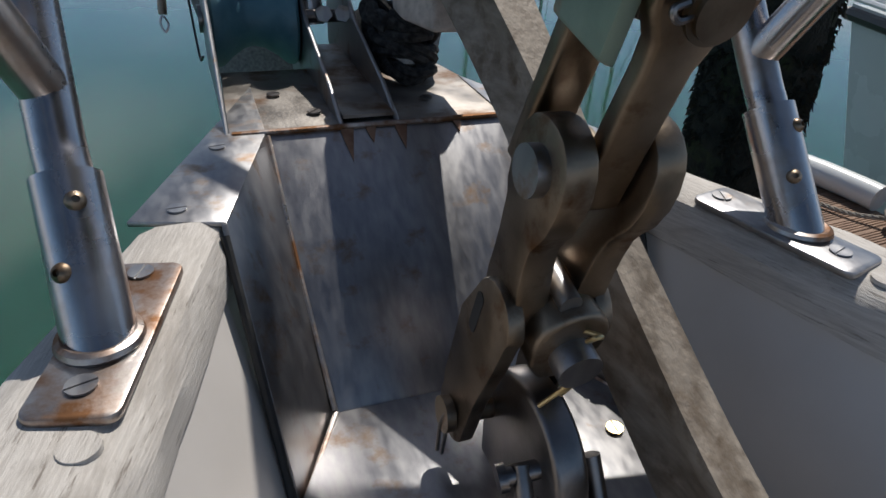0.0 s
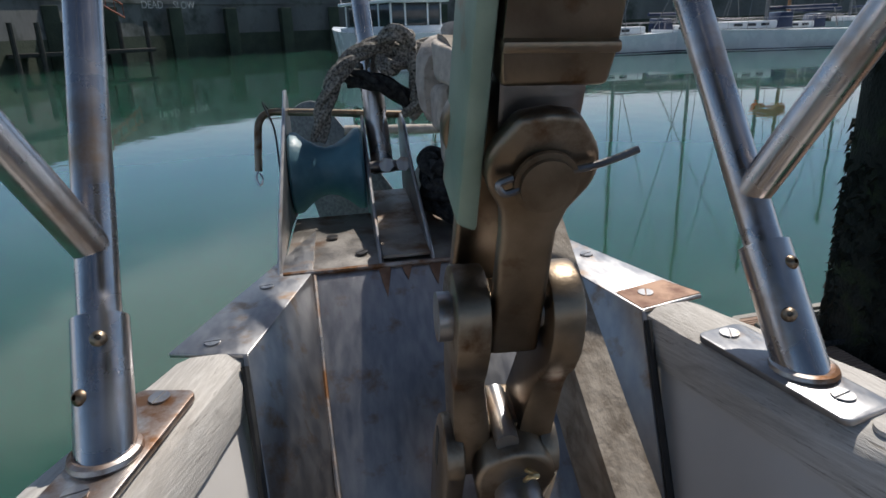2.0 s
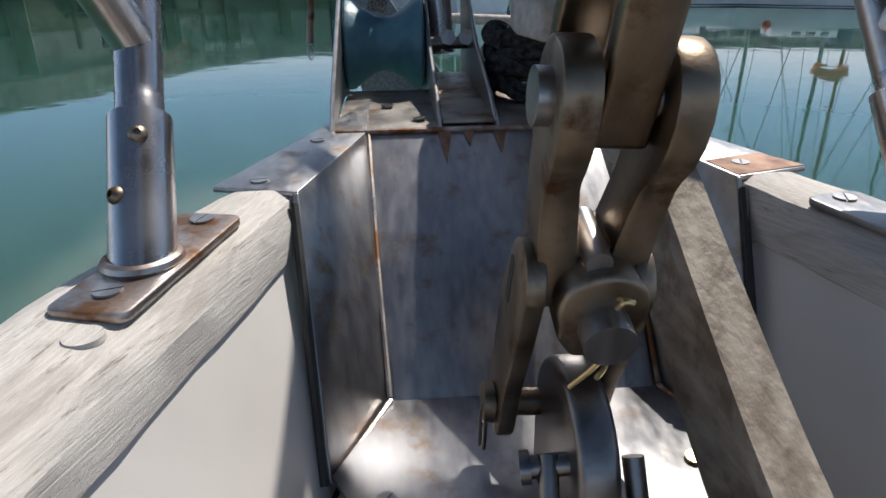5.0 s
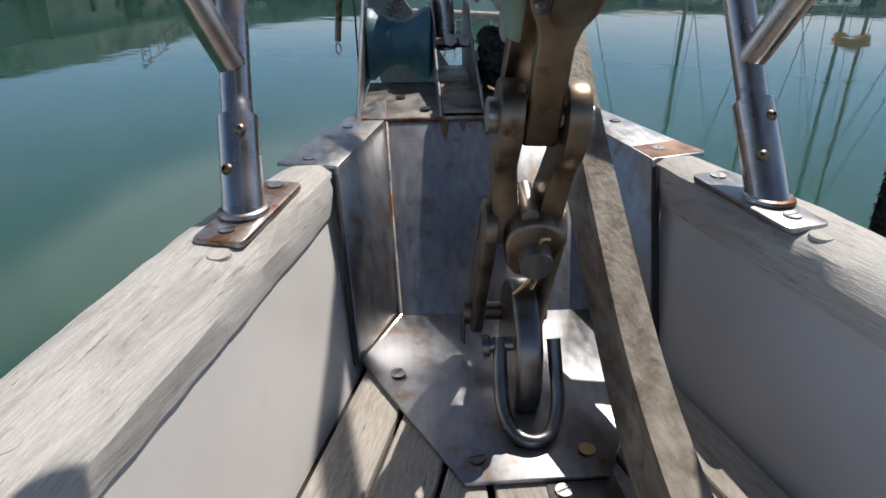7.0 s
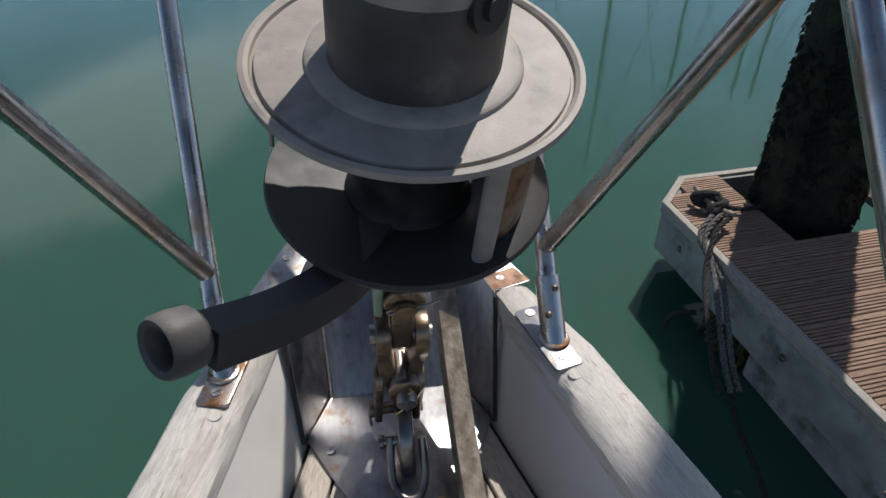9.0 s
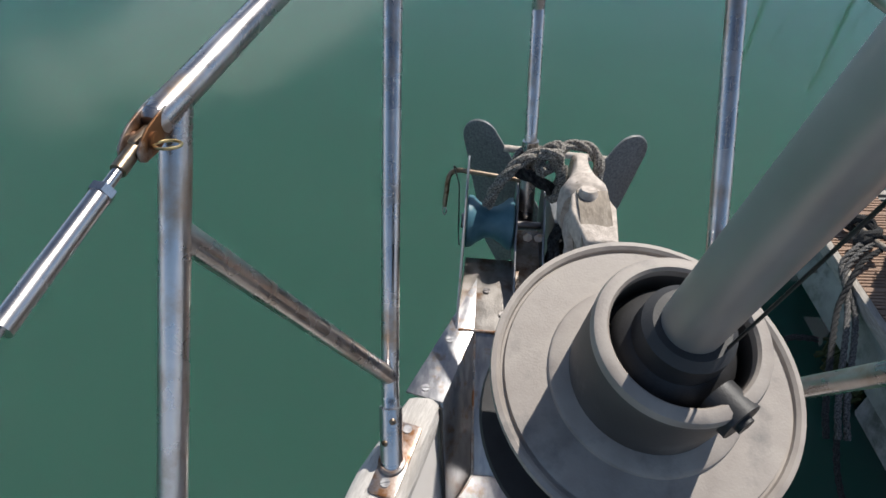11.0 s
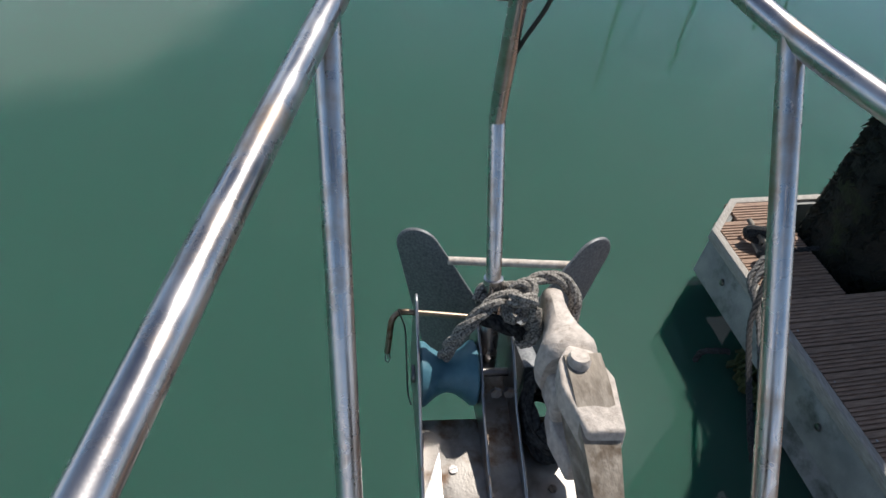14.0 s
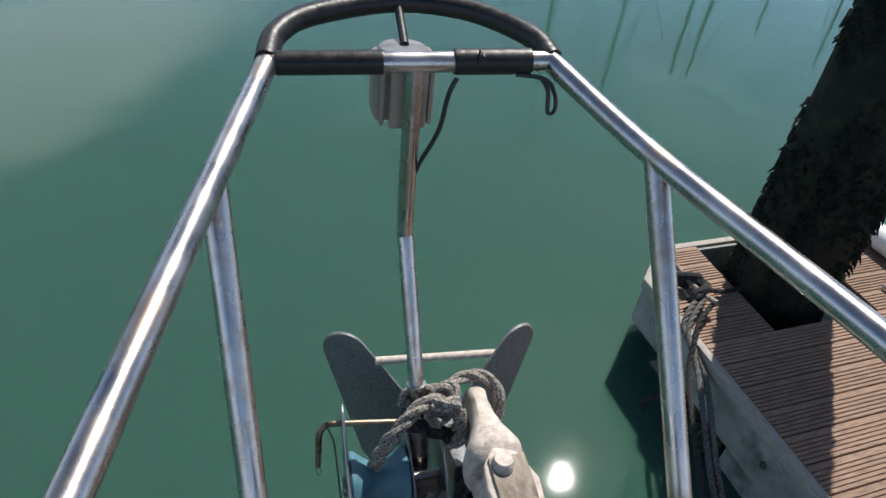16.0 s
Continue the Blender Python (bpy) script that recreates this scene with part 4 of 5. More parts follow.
# ================= guard wire end on the aft end of the pulpit =================
for sgn, p0 in ((-1, Vector((-0.362, -0.070, 0.602))), (1, Vector((0.342, -0.140, 0.597)))):
    wire = thing("guard_wire", p0, "stainless guard wire with forked rigging screw and split ring", "guard wire", "guard wires")
    d = Vector((-0.10, -0.95, -0.16)).normalized() if sgn < 0 else Vector((0.055, -0.95, -0.12)).normalized()
    w = d.cross(Vector((0, 0, 1))).normalized()
    u = w.cross(d).normalized()
    # jaw at the rail's end: two cheeks that taper aft
    for k in (-1, 1):
        c = p0 + w * (k * 0.0074 - 0.0013)
        part("jaw_cheek", prism([c + d * a + u * h for a, h in ((-0.012, 0.0095), (0.004, 0.0112), (0.026, 0.0108), (0.036, 0.0082), (0.044, 0.0040), (0.046, -0.0030), (0.040, -0.0085), (0.026, -0.0112), (0.004, -0.0112), (-0.012, -0.0095))], w * 0.0026, 0.0010, 2), RUSTY, wire, "brown-stained jaw cheek")
    part("rail_end", lathe([(0.0, 0.0120), (0.0090, 0.0115), (0.0122, 0.0070), (0.0128, -0.006)], p0, d, 24), STEEL, wire)
    e = p0 + d * 0.026
    part("pin", join(cyl(e - w * 0.0115, e + w * 0.0115, 0.0052, 18, 0.0010), cyl(e + w * (sgn * 0.0112), e + w * (sgn * 0.0088), 0.0068, 20, 0.0008)), RUSTY, wire, "worn round pin through the jaw")
    near = e + w * (sgn * 0.0105)
    part("split_ring", tube([near + w * (sgn * 0.0088 * (1 - math.cos(a))) + d * (0.0092 * math.sin(a)) + u * (0.004 * math.sin(a) - 0.002) for a in [2 * math.pi * i / 32 for i in range(33)]], 0.0012, 8), BRASS, wire, "thin golden split ring")
    part("eye_end", join(box(e, (0.0085, 0.026, 0.012), 0.003, Matrix.Rotation(math.atan2(-d.x, d.y), 4, "Z")), cyl(e + d * 0.006, e + d * 0.034, 0.0058, 16, 0.001)), BRONZE, wire, "rust-brown eye of the rigging screw")
    part("bottle_screw", join(cyl(e + d * 0.030, e + d * 0.052, 0.0042, 12), cyl(e + d * 0.052, e + d * 0.059, 0.0090, 6), cyl(e + d * 0.059, e + d * 0.165, 0.0075, 16, 0.001)), STEEL, wire)
    part("wire", cyl(e + d * 0.165, e + d * 1.9, 0.0028, 8), STEEL, wire)

# ================= forestay fitting =================
S0 = Vector((0.002, 0.010, 0.0))
AX = Vector((0.046, -0.340, 1.0)).normalized()
AY = (Vector((0, 1, 0)) - AX * AX.y).normalized()
AXX = AY.cross(AX)
LOC = Matrix((( AXX.x, AY.x, AX.x, S0.x), (AXX.y, AY.y, AX.y, S0.y), (AXX.z, AY.z, AX.z, S0.z), (0, 0, 0, 1)))


def L(x, y, s):
    return LOC @ Vector((x, y, s))


def LP(poly, lift, edge=0.0, seg=2):
    return prism([L(*p) for p in poly], LOC.to_3x3() @ Vector(lift), edge, seg)


def strap(x, pts, th, edge=0.0015):
    """A side plate: outline in (y, s), thick along x."""
    return LP([(x - th / 2, y, s) for y, s in pts], (th, 0, 0), edge)


def rounded(y, s0, s1, r0, r1, n=10):
    """Outline of a link plate with round ends at s0 and s1."""
    out = [(y + r0 * math.cos(a), s0 + r0 * math.sin(a)) for a in [math.pi + math.pi * i / n for i in range(n + 1)]]
    return out + [(y + r1 * math.cos(a), s1 + r1 * math.sin(a)) for a in [math.pi * i / n for i in range(n + 1)]]


def tilted(outline, y_of, depth, edge=0.0, seg=2):
    """A plate facing aft: outline in (x, s), its front face at y_of(s)."""
    return LP([(x, y_of(sv), sv) for x, sv in outline], (0, depth, 0), edge, seg)


def arc(cx, cy, r, a0, a1, n=10):
    return [(cx + r * math.cos(radians(a0 + (a1 - a0) * i / n)), cy + r * math.sin(radians(a0 + (a1 - a0) * i / n))) for i in range(n + 1)]


def cotter(points, r=0.0014):
    return tube(smoothed(points, 5), r, 8)


stay = thing("forestay_fitting", (0, -0.02, -0.14), "bronze-brown stainless forestay toggles pinned to the deck eye", "rigging fitting")
# round deck eye, with the shackle through it
rim = [(0.046, -0.140)] + [(-0.004 + 0.050 * math.cos(radians(a)), -0.095 + 0.048 * math.sin(radians(a))) for a in range(0, 181, 12)] + [(-0.054, -0.115), (-0.048, -0.134), (-0.036, -0.149)]
part("deck_eye", prism([(-0.0075, y, z) for y, z in rim], (0.0205, 0, 0), 0.004, 3), DARKSTEEL, stay, "dark rounded steel eye standing on the deck plate")
part("shackle", tube(smoothed([(-0.0165, -0.026, -0.082), (-0.0185, -0.042, -0.104), (-0.0180, -0.060, -0.124), (-0.0105, -0.074, -0.1365), (0.0025, -0.080, -0.1395), (0.0160, -0.074, -0.1365), (0.0235, -0.060, -0.122), (0.0240, -0.046, -0.102), (0.0232, -0.034, -0.080)], 8), 0.0054, 16), DARKSTEEL, stay, "dark U-shaped shackle")
part("shackle_pin", join(cyl((-0.027, -0.026, -0.089), (0.006, -0.031, -0.084), 0.0058, 16, 0.001), cyl((-0.030, -0.0255, -0.0895), (-0.0250, -0.0262, -0.0888), 0.0085, 18, 0.0015)), DARKSTEEL, stay)
# lower jaw: two side plates, bolted across the deck eye and pinned fore and aft at the lug
SIDE = [(-0.024, -0.062), (-0.030, -0.020), (-0.032, 0.002)] + arc(-0.012, 0.004, 0.022, 170, 30, 7) + [(0.020, -0.020), (0.018, -0.080)] + arc(-0.004, -0.096, 0.020, 15, -165, 9)
for x in (-0.0265, 0.0245):
    jaw = part("jaw_plate", strap(x, SIDE, 0.010, 0.002), BRONZE, stay, "long side plate of the lower jaw")
    if x < 0:
        # the plate is uncut: a thin black inlay paints the slot's inner shade
        part("slot", strap(x - 0.0047, rounded(0.002, -0.018, 0.004, 0.0042, 0.0042, 6), 0.0012, 0.0), CAULK, jaw, "black inlay painted as the shade in an elongated slot")
part("jaw_bolt", join(cyl(L(-0.037, -0.006, -0.095), L(0.034, -0.006, -0.095), 0.0080, 18, 0.001), cyl(L(-0.0385, -0.006, -0.095), L(-0.0325, -0.006, -0.095), 0.0118, 22, 0.0015)), BRONZE, stay, "dull bolt across the deck eye")
part("split_pin", cotter([L(-0.036, -0.016, -0.126), L(-0.037, -0.014, -0.100), L(-0.0365, -0.010, -0.087), L(-0.0385, -0.008, -0.100), L(-0.0375, -0.012, -0.128)]), DARKSTEEL, stay, "open split pin hanging from the bolt")
LUG = arc(0.005, 0.006, 0.0215, 205, -25, 18) + [(0.0225, -0.012), (0.014, -0.024), (-0.006, -0.024), (-0.0145, -0.012)]
part("lug", tilted(LUG, lambda sv: -0.037, 0.052, 0.0035, 3), BRONZE, stay, "thick rounded lug across the jaw")
part("lug_pin", cyl(L(0.006, -0.0500, -0.002), L(0.006, 0.026, -0.002), 0.0124, 24, 0.0022), PLATE, stay, "blunt end of the fore and aft pin")
part("split_pin_eye", cotter([L(0.009, -0.036, 0.0145), L(0.0125, -0.0445, 0.0200), L(0.008, -0.0460, 0.0215), L(0.007, -0.043, 0.0150)]), BRASS, stay, "looped head of a split pin")
part("split_pin", cotter([L(-0.0065, -0.046, -0.034), L(0.001, -0.0475, -0.020), L(0.005, -0.0475, -0.012), L(0.008, -0.046, -0.020), L(0.0065, -0.044, -0.030)]), BRASS, stay, "splayed brass-coloured split pin legs")
part("neck_bolt", cyl(L(-0.0005, -0.030, 0.0290), L(-0.0005, 0.006, 0.0290), 0.0062, 18, 0.0015), PLATE, stay, "bright worn bolt in the throat of the fork")
# upper fork: two thick cheeks, round at the head, scooped below it and drawn together at the throat
for sg in (-1, 1):
    bm = bmesh.new()
    rows = []
    for sv, yc, hy, xi, th in ((-0.004, -0.004, 0.019, 0.0050, 0.0190), (0.018, -0.004, 0.0185, 0.0065, 0.0195), (0.034, -0.004, 0.0165, 0.0085, 0.0188), (0.048, -0.004, 0.0158, 0.0105, 0.0178), (0.060, -0.004, 0.0165, 0.0124, 0.0165),
                               (0.068, -0.005, 0.0190, 0.0135, 0.0150), (0.076, -0.006, 0.0222, 0.0140, 0.0155), (0.088, -0.007, 0.0238, 0.0140, 0.0160), (0.098, -0.007, 0.0240, 0.0140, 0.0160), (0.108, -0.007, 0.0216, 0.0140, 0.0160), (0.115, -0.007, 0.0172, 0.0140, 0.0160), (0.1195, -0.007, 0.0110, 0.0140, 0.0160), (0.1215, -0.007, 0.0045, 0.0140, 0.0160)):
        xa, xb = sorted((sg * xi, sg * (xi + th)))
        rows.append([bm.verts.new(L(x, y, sv)) for x, y in ((xa, yc - hy), (xb, yc - hy), (xb, yc + hy), (xa, yc + hy))])
    for a, b in zip(rows, rows[1:]):
        for i in range(4):
            bm.faces.new((a[i], a[(i + 1) % 4], b[(i + 1) % 4], b[i]))
    bm.faces.new(rows[0])
    bm.faces.new(rows[-1])
    bmesh.ops.recalc_face_normals(bm, faces=bm.faces)
    bevel(bm, 0.0022, 2, 55)
    part("fork_cheek", bm, BRONZE, stay, "thick round-headed fork cheek")
part("fork_throat", LP([(-0.016, -0.020, -0.002), (0.016, -0.020, -0.002), (0.018, -0.018, 0.026), (0.009, -0.018, 0.030), (-0.009, -0.018, 0.030), (-0.018, -0.018, 0.026)], (0, 0.030, 0), 0.003, 2), BRONZE, stay)
part("clevis_pin", join(cyl(L(-0.034, -0.008, 0.098), L(0.035, -0.008, 0.098), 0.0085, 18, 0.001), cyl(L(-0.0365, -0.008, 0.098), L(-0.0295, -0.008, 0.098), 0.0120, 28, 0.0018)), PLATE, stay, "worn flat-headed clevis pin")


def strap_y(sv):
    return -0.0315 + (0.190 - sv) * 0.125


EYE = [(-0.0118, 0.0790), (0.0128, 0.0790), (0.0118, 0.155), (0.0145, 0.166)] + arc(0.001, 0.186, 0.0222, -38, 40, 7) + [(0.0120, 0.2085), (0.001, 0.2100), (-0.0110, 0.2080)] + arc(0.001, 0.186, 0.0222, 142, 218, 7) + [(-0.0130, 0.166), (-0.0116, 0.155)]
part("eye_strap", tilted([(x - 0.0022 * min(1.0, (sv - 0.079) / 0.08), sv) for x, sv in EYE], strap_y, 0.011, 0.003, 3), BRONZE, stay, "flat strap with a rounded eye")
part("eye_strap", tilted([(x - 0.0135, sv) for x, sv in EYE], lambda sv: strap_y(sv) + 0.038, 0.011, 0.003, 3), BRONZE, stay, "flat strap with a rounded eye")
part("strap_web", LP([(-0.0120, -0.012, 0.0765), (0.0122, -0.012, 0.0765), (0.0120, -0.012, 0.100), (-0.0118, -0.012, 0.100)], (0, 0.034, 0), 0.003, 3), BRONZE, stay, "rounded foot joining the straps")
part("upper_pin", join(cyl(L(-0.001, -0.0385, 0.183), L(-0.001, 0.036, 0.183), 0.0106, 24, 0.0018), lathe([(0.0106, 0.0), (0.0128, 0.0), (0.0128, 0.0022), (0.0106, 0.0022)], L(-0.001, -0.0340, 0.183), LOC.to_3x3() @ Vector((0, -1, 0)), 26)), BRONZE, stay, "blunt pin through the eye")
part("split_pin", cotter([L(0.006, -0.0350, 0.187), L(0.020, -0.0345, 0.190), L(0.034, -0.033, 0.1945)], 0.0015), DARKSTEEL, stay, "straight split pin standing out of the eye")
part("split_pin_eye", cotter([L(-0.010, -0.0350, 0.181), L(-0.0170, -0.0365, 0.1795), L(-0.0195, -0.0355, 0.183), L(-0.0140, -0.0345, 0.185)], 0.0015), DARKSTEEL, stay)
# lower terminal of the stay
part("terminal_block", LP([(-0.0200, -0.026, 0.2165), (0.0205, -0.026, 0.2165), (0.0210, -0.029, 0.2320), (0.0200, -0.030, 0.345), (-0.0200, -0.030, 0.345), (-0.0205, -0.029, 0.2320)], (0, 0.048, 0), 0.003, 3), BRONZE, stay, "brown stained terminal block")
part("terminal_lip", LP([(-0.0212, -0.0305, 0.2300), (0.0216, -0.0305, 0.2300), (0.0214, -0.0305, 0.2345), (-0.0210, -0.0305, 0.2345)], (0, 0.050, 0), 0.0015, 2), BRONZE, stay)
part("terminal_tongue", LP([(-0.0160, -0.015, 0.168), (0.0160, -0.015, 0.168), (0.0180, -0.015, 0.220), (-0.0180, -0.015, 0.220)], (0, 0.018, 0), 0.003, 2), DARKSTEEL, stay)
part("side_bar", LP([(-0.0325, -0.024, 0.1580), (-0.0235, -0.024, 0.1540), (-0.0205, -0.029, 0.345), (-0.0285, -0.029, 0.345)], (0, 0.040, 0), 0.0025, 2), GREENISH, stay, "green-tarnished side bar")

# ================= furling drum =================
drum = thing("furling_drum", L(0, 0, 0.36), "sun-bleached dark plastic furling drum with line-guide arm", "furling drum")
part("lower_disc", lathe([(0.02, -0.022), (0.045, -0.020), (0.108, -0.008), (0.120, 0.000), (0.1229, 0.006), (0.121, 0.010), (0.104, 0.002), (0.03, -0.010)], L(0, 0, 0.333), AX, 72), GREYPLASTIC, drum)
part("spool", lathe([(0.055, 0.0), (0.050, 0.010), (0.048, 0.05), (0.050, 0.105), (0.058, 0.116)], L(0, 0, 0.330), AX, 48), BLACK, drum, "dark empty spool")
part("upper_disc", lathe([(0.03, -0.012), (0.110, -0.006), (0.122, 0.0), (0.1255, 0.004), (0.125, 0.009), (0.121, 0.0095), (0.118, 0.0075), (0.117, 0.0045), (0.115, 0.0045), (0.114, 0.0075), (0.080, 0.0075), (0.079, 0.0105), (0.076, 0.0125), (0.05, 0.0125)], L(0, 0, 0.452), AX, 72), CAPPLASTIC, drum, "pale worn upper flange")
# one plastic in two tones: shade painted on the side, sunlit tone on the rim
part("cap", lathe([(0.0635, 0.0), (0.0632, 0.071), (0.0515, 0.071), (0.0510, 0.040), (0.02, 0.036)], L(0, 0, 0.462), AX, 60), CAPSHADE, drum, "open-topped plastic cap, its side coloured as in shade")
part("cap_rim", lathe([(0.0634, 0.0712), (0.0636, 0.075), (0.0622, 0.079), (0.0595, 0.0805), (0.0535, 0.0805), (0.0515, 0.078), (0.0512, 0.0712)], L(0, 0, 0.462), AX, 60), CAPPLASTIC, drum, "pale cap rim, coloured as sunlit")
part("collar", lathe([(0.046, 0.0), (0.046, 0.024), (0.041, 0.032), (0.034, 0.036), (0.033, 0.056), (0.027, 0.062), (0.02, 0.062)], L(0, 0, 0.497), AX, 40), GREYPLASTIC, drum)
a, b = Vector(L(0.024, -0.036, 0.526)), Vector(L(0.038, -0.054, 0.530))
part("line_lug", join(cyl(a, b, 0.016, 20, 0.003), cyl(b, b + (b - a).normalized() * 0.004, 0.007, 14)), GREYPLASTIC, drum, "moulded lug with a hole")
part("line_post", cyl(L(0.050, -0.090, 0.335), L(0.050, -0.090, 0.452), 0.0085, 16), CAPPLASTIC, drum, "upright guard post")
# bright metal band round part of the spool
bm = bmesh.new()
rows = []
for k in range(13):
    a = radians(-62 + 8 * k)
    rows.append([bm.verts.new(L(rr * math.cos(a), rr * math.sin(a), sv)) for rr, sv in ((0.100, 0.342), (0.100, 0.444), (0.103, 0.444), (0.103, 0.342))])
for a, b in zip(rows, rows[1:]):
    for i in range(4):
        bm.faces.new((a[i], a[(i + 1) % 4], b[(i + 1) % 4], b[i]))
bm.faces.new(rows[0])
bm.faces.new(rows[-1])
part("line_guard", bm, BRONZE, drum, "curved bronze-toned metal line guard")
bm = sweep(smoothed([(-0.005, -0.120, 0.290), (-0.045, -0.176, 0.274), (-0.090, -0.214, 0.272), (-0.138, -0.258, 0.288)], 6), [(-0.016, -0.015), (0.016, -0.015), (0.016, 0.015), (-0.016, 0.015)])
bevel(bm, 0.004, 3, 40)
part("guide_arm", bm, GREYPLASTIC, drum, "curved black line-guide arm")
c = Vector((-0.153, -0.270, 0.299))
ax = Vector((-0.66, -0.68, 0.22)).normalized()
part("guide_eye", lathe([(0.0, 0.006), (0.0180, 0.0), (0.0215, 0.004), (0.0225, 0.016), (0.0220, 0.026), (0.0200, 0.030), (0.0155, 0.028), (0.0125, 0.022), (0.0120, 0.011), (0.0, 0.009)], c - ax * 0.018, ax, 40), CAPSHADE, drum, "worn grey guide eye, coloured dark as in shade")

foil = thing("furler_foil", L(0, 0, 0.5), "grey aluminium furling foil with a luff groove", "furling foil")
part("extrusion", cyl(L(0, 0, 0.505), L(0, 0, 6.0), 0.0215, 32), ALU, foil)
# the extrusion is plain: thin black rods paint the shade of its grooves
for a in (-0.35, 0.05):
    x, y = 0.0212 * math.cos(a), 0.0212 * math.sin(a) - 0.0
    part("groove", cyl(L(x, -abs(0.0212 * math.sin(a + 0.75)), 0.56), L(x, -abs(0.0212 * math.sin(a + 0.75)), 6.0), 0.0012, 6), BLACK, foil, "thin black line painted as the shade in a luff groove")

# ================= water =================
bm = bmesh.new()
bmesh.ops.create_grid(bm, x_segments=8, y_segments=8, size=1500)
solo("water", bm, WATER, (0, 0, 0), "calm murky green harbour water", "water", kind="structure", frame_of=SEA)

# ================= pontoon =================
DK = Matrix.Translation((1.611, 2.511, 0.0)) @ Matrix.Rotation(radians(6), 4, "Z") @ Matrix.Diagonal((1, -1, 1, 1))
DZ = 0.50


def D(p, q, z):
    return DK @ Vector((p, q, z))


pontoon = thing("pontoon", D(0.8, 2, 0), "floating concrete pontoon decked with reeded timber boards", "pontoon", kind="structure", frame_of=SEA)
WID = 1.62


def dprism(poly, z, h, edge=0.0):
    return prism([D(p, q, z) for p, q in poly], (0, 0, h), edge)


part("fascia", dprism([(0.23, 0.0), (0.0, 0.227), (0.0, 9.0), (0.05, 9.0), (0.05, 0.25), (0.25, 0.05), (WID, 0.05), (WID, 0.0)], 0.20, DZ - 0.215, 0.004), CONCRETE, pontoon, "grey stained pontoon side")
part("fascia", dprism([(WID - 0.05, 0.05), (WID, 0.05), (WID, 9.0), (WID - 0.05, 9.0)], 0.20, DZ - 0.215), CONCRETE, pontoon)
part("edging", dprism([(0.23, -0.012), (-0.012, 0.222), (-0.012, 9.0), (0.028, 9.0), (0.028, 0.24), (0.245, 0.028), (WID, 0.028), (WID, -0.012)], DZ - 0.06, 0.062, 0.004), EDGING, pontoon, "pale worn timber edge strip")
for q0, q1 in ((1.05, 3.2), (3.9, 6.2)):
    part("float", dprism([(0.06, q0), (WID - 0.06, q0), (WID - 0.06, q1), (0.06, q1)], -0.4, 0.62, 0.03), CONCRETE, pontoon, "algae-stained concrete float")
HOLE = (0.455, 1.15, 0.08, 0.725)
PW = 0.138


def board_mesh(x0, x1, w):
    """A decking board with five reeds, x0 to x1 along the pontoon's width."""
    bm = bmesh.new()
    prof = [(0.0, -0.028), (0.0, -0.004), (0.003, 0.0)]
    k = 6
    for i in range(k):
        a = 0.006 + (w - 0.012) * i / k
        b = 0.006 + (w - 0.012) * (i + 1) / k
        prof += [(a + 0.0035, 0.0), (a + 0.0055, -0.006), (a + 0.0100, -0.006), (a + 0.0120, 0.0)] if i else [(a, 0.0)]
    prof += [(w - 0.003, 0.0), (w, -0.004), (w, -0.028)]
    r = [[bm.verts.new((x, q, z)) for q, z in prof] for x in (x0, x1)]
    for i in range(len(prof)):
        j = (i + 1) % len(prof)
        bm.faces.new((r[0][i], r[1][i], r[1][j], r[0][j]))
    bm.faces.new(r[0])
    bm.faces.new(r[1][::-1])
    return finish(bm, BOARD, "board", smooth=False)


meshes = {}
q = 0.03
while q < 8.9:
    spans = [(0.03, WID - 0.02)]
    if q < 0.24:
        spans = [(0.03 + max(0, 0.245 - q - 0.07), WID - 0.02)]
    if q + PW > HOLE[2] and q < HOLE[3] - 0.02:
        spans = [(spans[0][0], HOLE[0]), (HOLE[1], WID - 0.02)]
    for x0, x1 in spans:
        key = (round(x0, 2), round(x1, 2))
        if key not in meshes:
            meshes[key] = board_mesh(x0, x1, PW - 0.006)
        ob = new("board", meshes[key])
        ob.parent = pontoon
        base = HOME[pontoon.name]
        ob.matrix_basis = Matrix.Translation(-base) @ DK @ Matrix.Translation((0, q, DZ + random.uniform(-0.0015, 0.0015)))
    q += PW
for i in range(28):
    qq = 0.35 + i * PW * 2
    if qq < 8.8:
        part("screw_head", lathe([(0.0, 0.002), (0.004, 0.002), (0.006, 0.0)], D(0.06, qq, DZ), (0, 0, 1), 8), PLATE, pontoon)
for i in range(3):
    part("cap_bolt", lathe([(0.0, 0.012), (0.016, 0.010), (0.018, 0.0)], D(-0.004, 0.45 + 0.42 * i, 0.34), (-1, 0.1, 0), 12), DARKSTEEL, pontoon)
ringb = thing("mooring_eye", D(-0.02, 2.0, 0.36), "galvanised shackle and mooring eye bolted to the pontoon side", "mooring eye", frame_of=SEA)
part("plate", prism([D(-0.006, 1.92, 0.30), D(-0.006, 2.08, 0.30), D(-0.006, 2.08, 0.43), D(-0.006, 1.92, 0.43)], (-0.012, 0, 0), 0.003), GALV, ringb)
for dq in (-0.025, 0.035):
    c = D(-0.05, 2.0 + dq, 0.36)
    part("ring", tube([c + Vector((0.045 * math.cos(a), 0.02 * math.sin(2 * a), 0.045 * math.sin(a))) for a in [2 * math.pi * i / 24 for i in range(25)]], 0.008, 8), GALV, ringb)

# weed hanging below the pontoon edge
rnd = random.Random(3)
bm = None
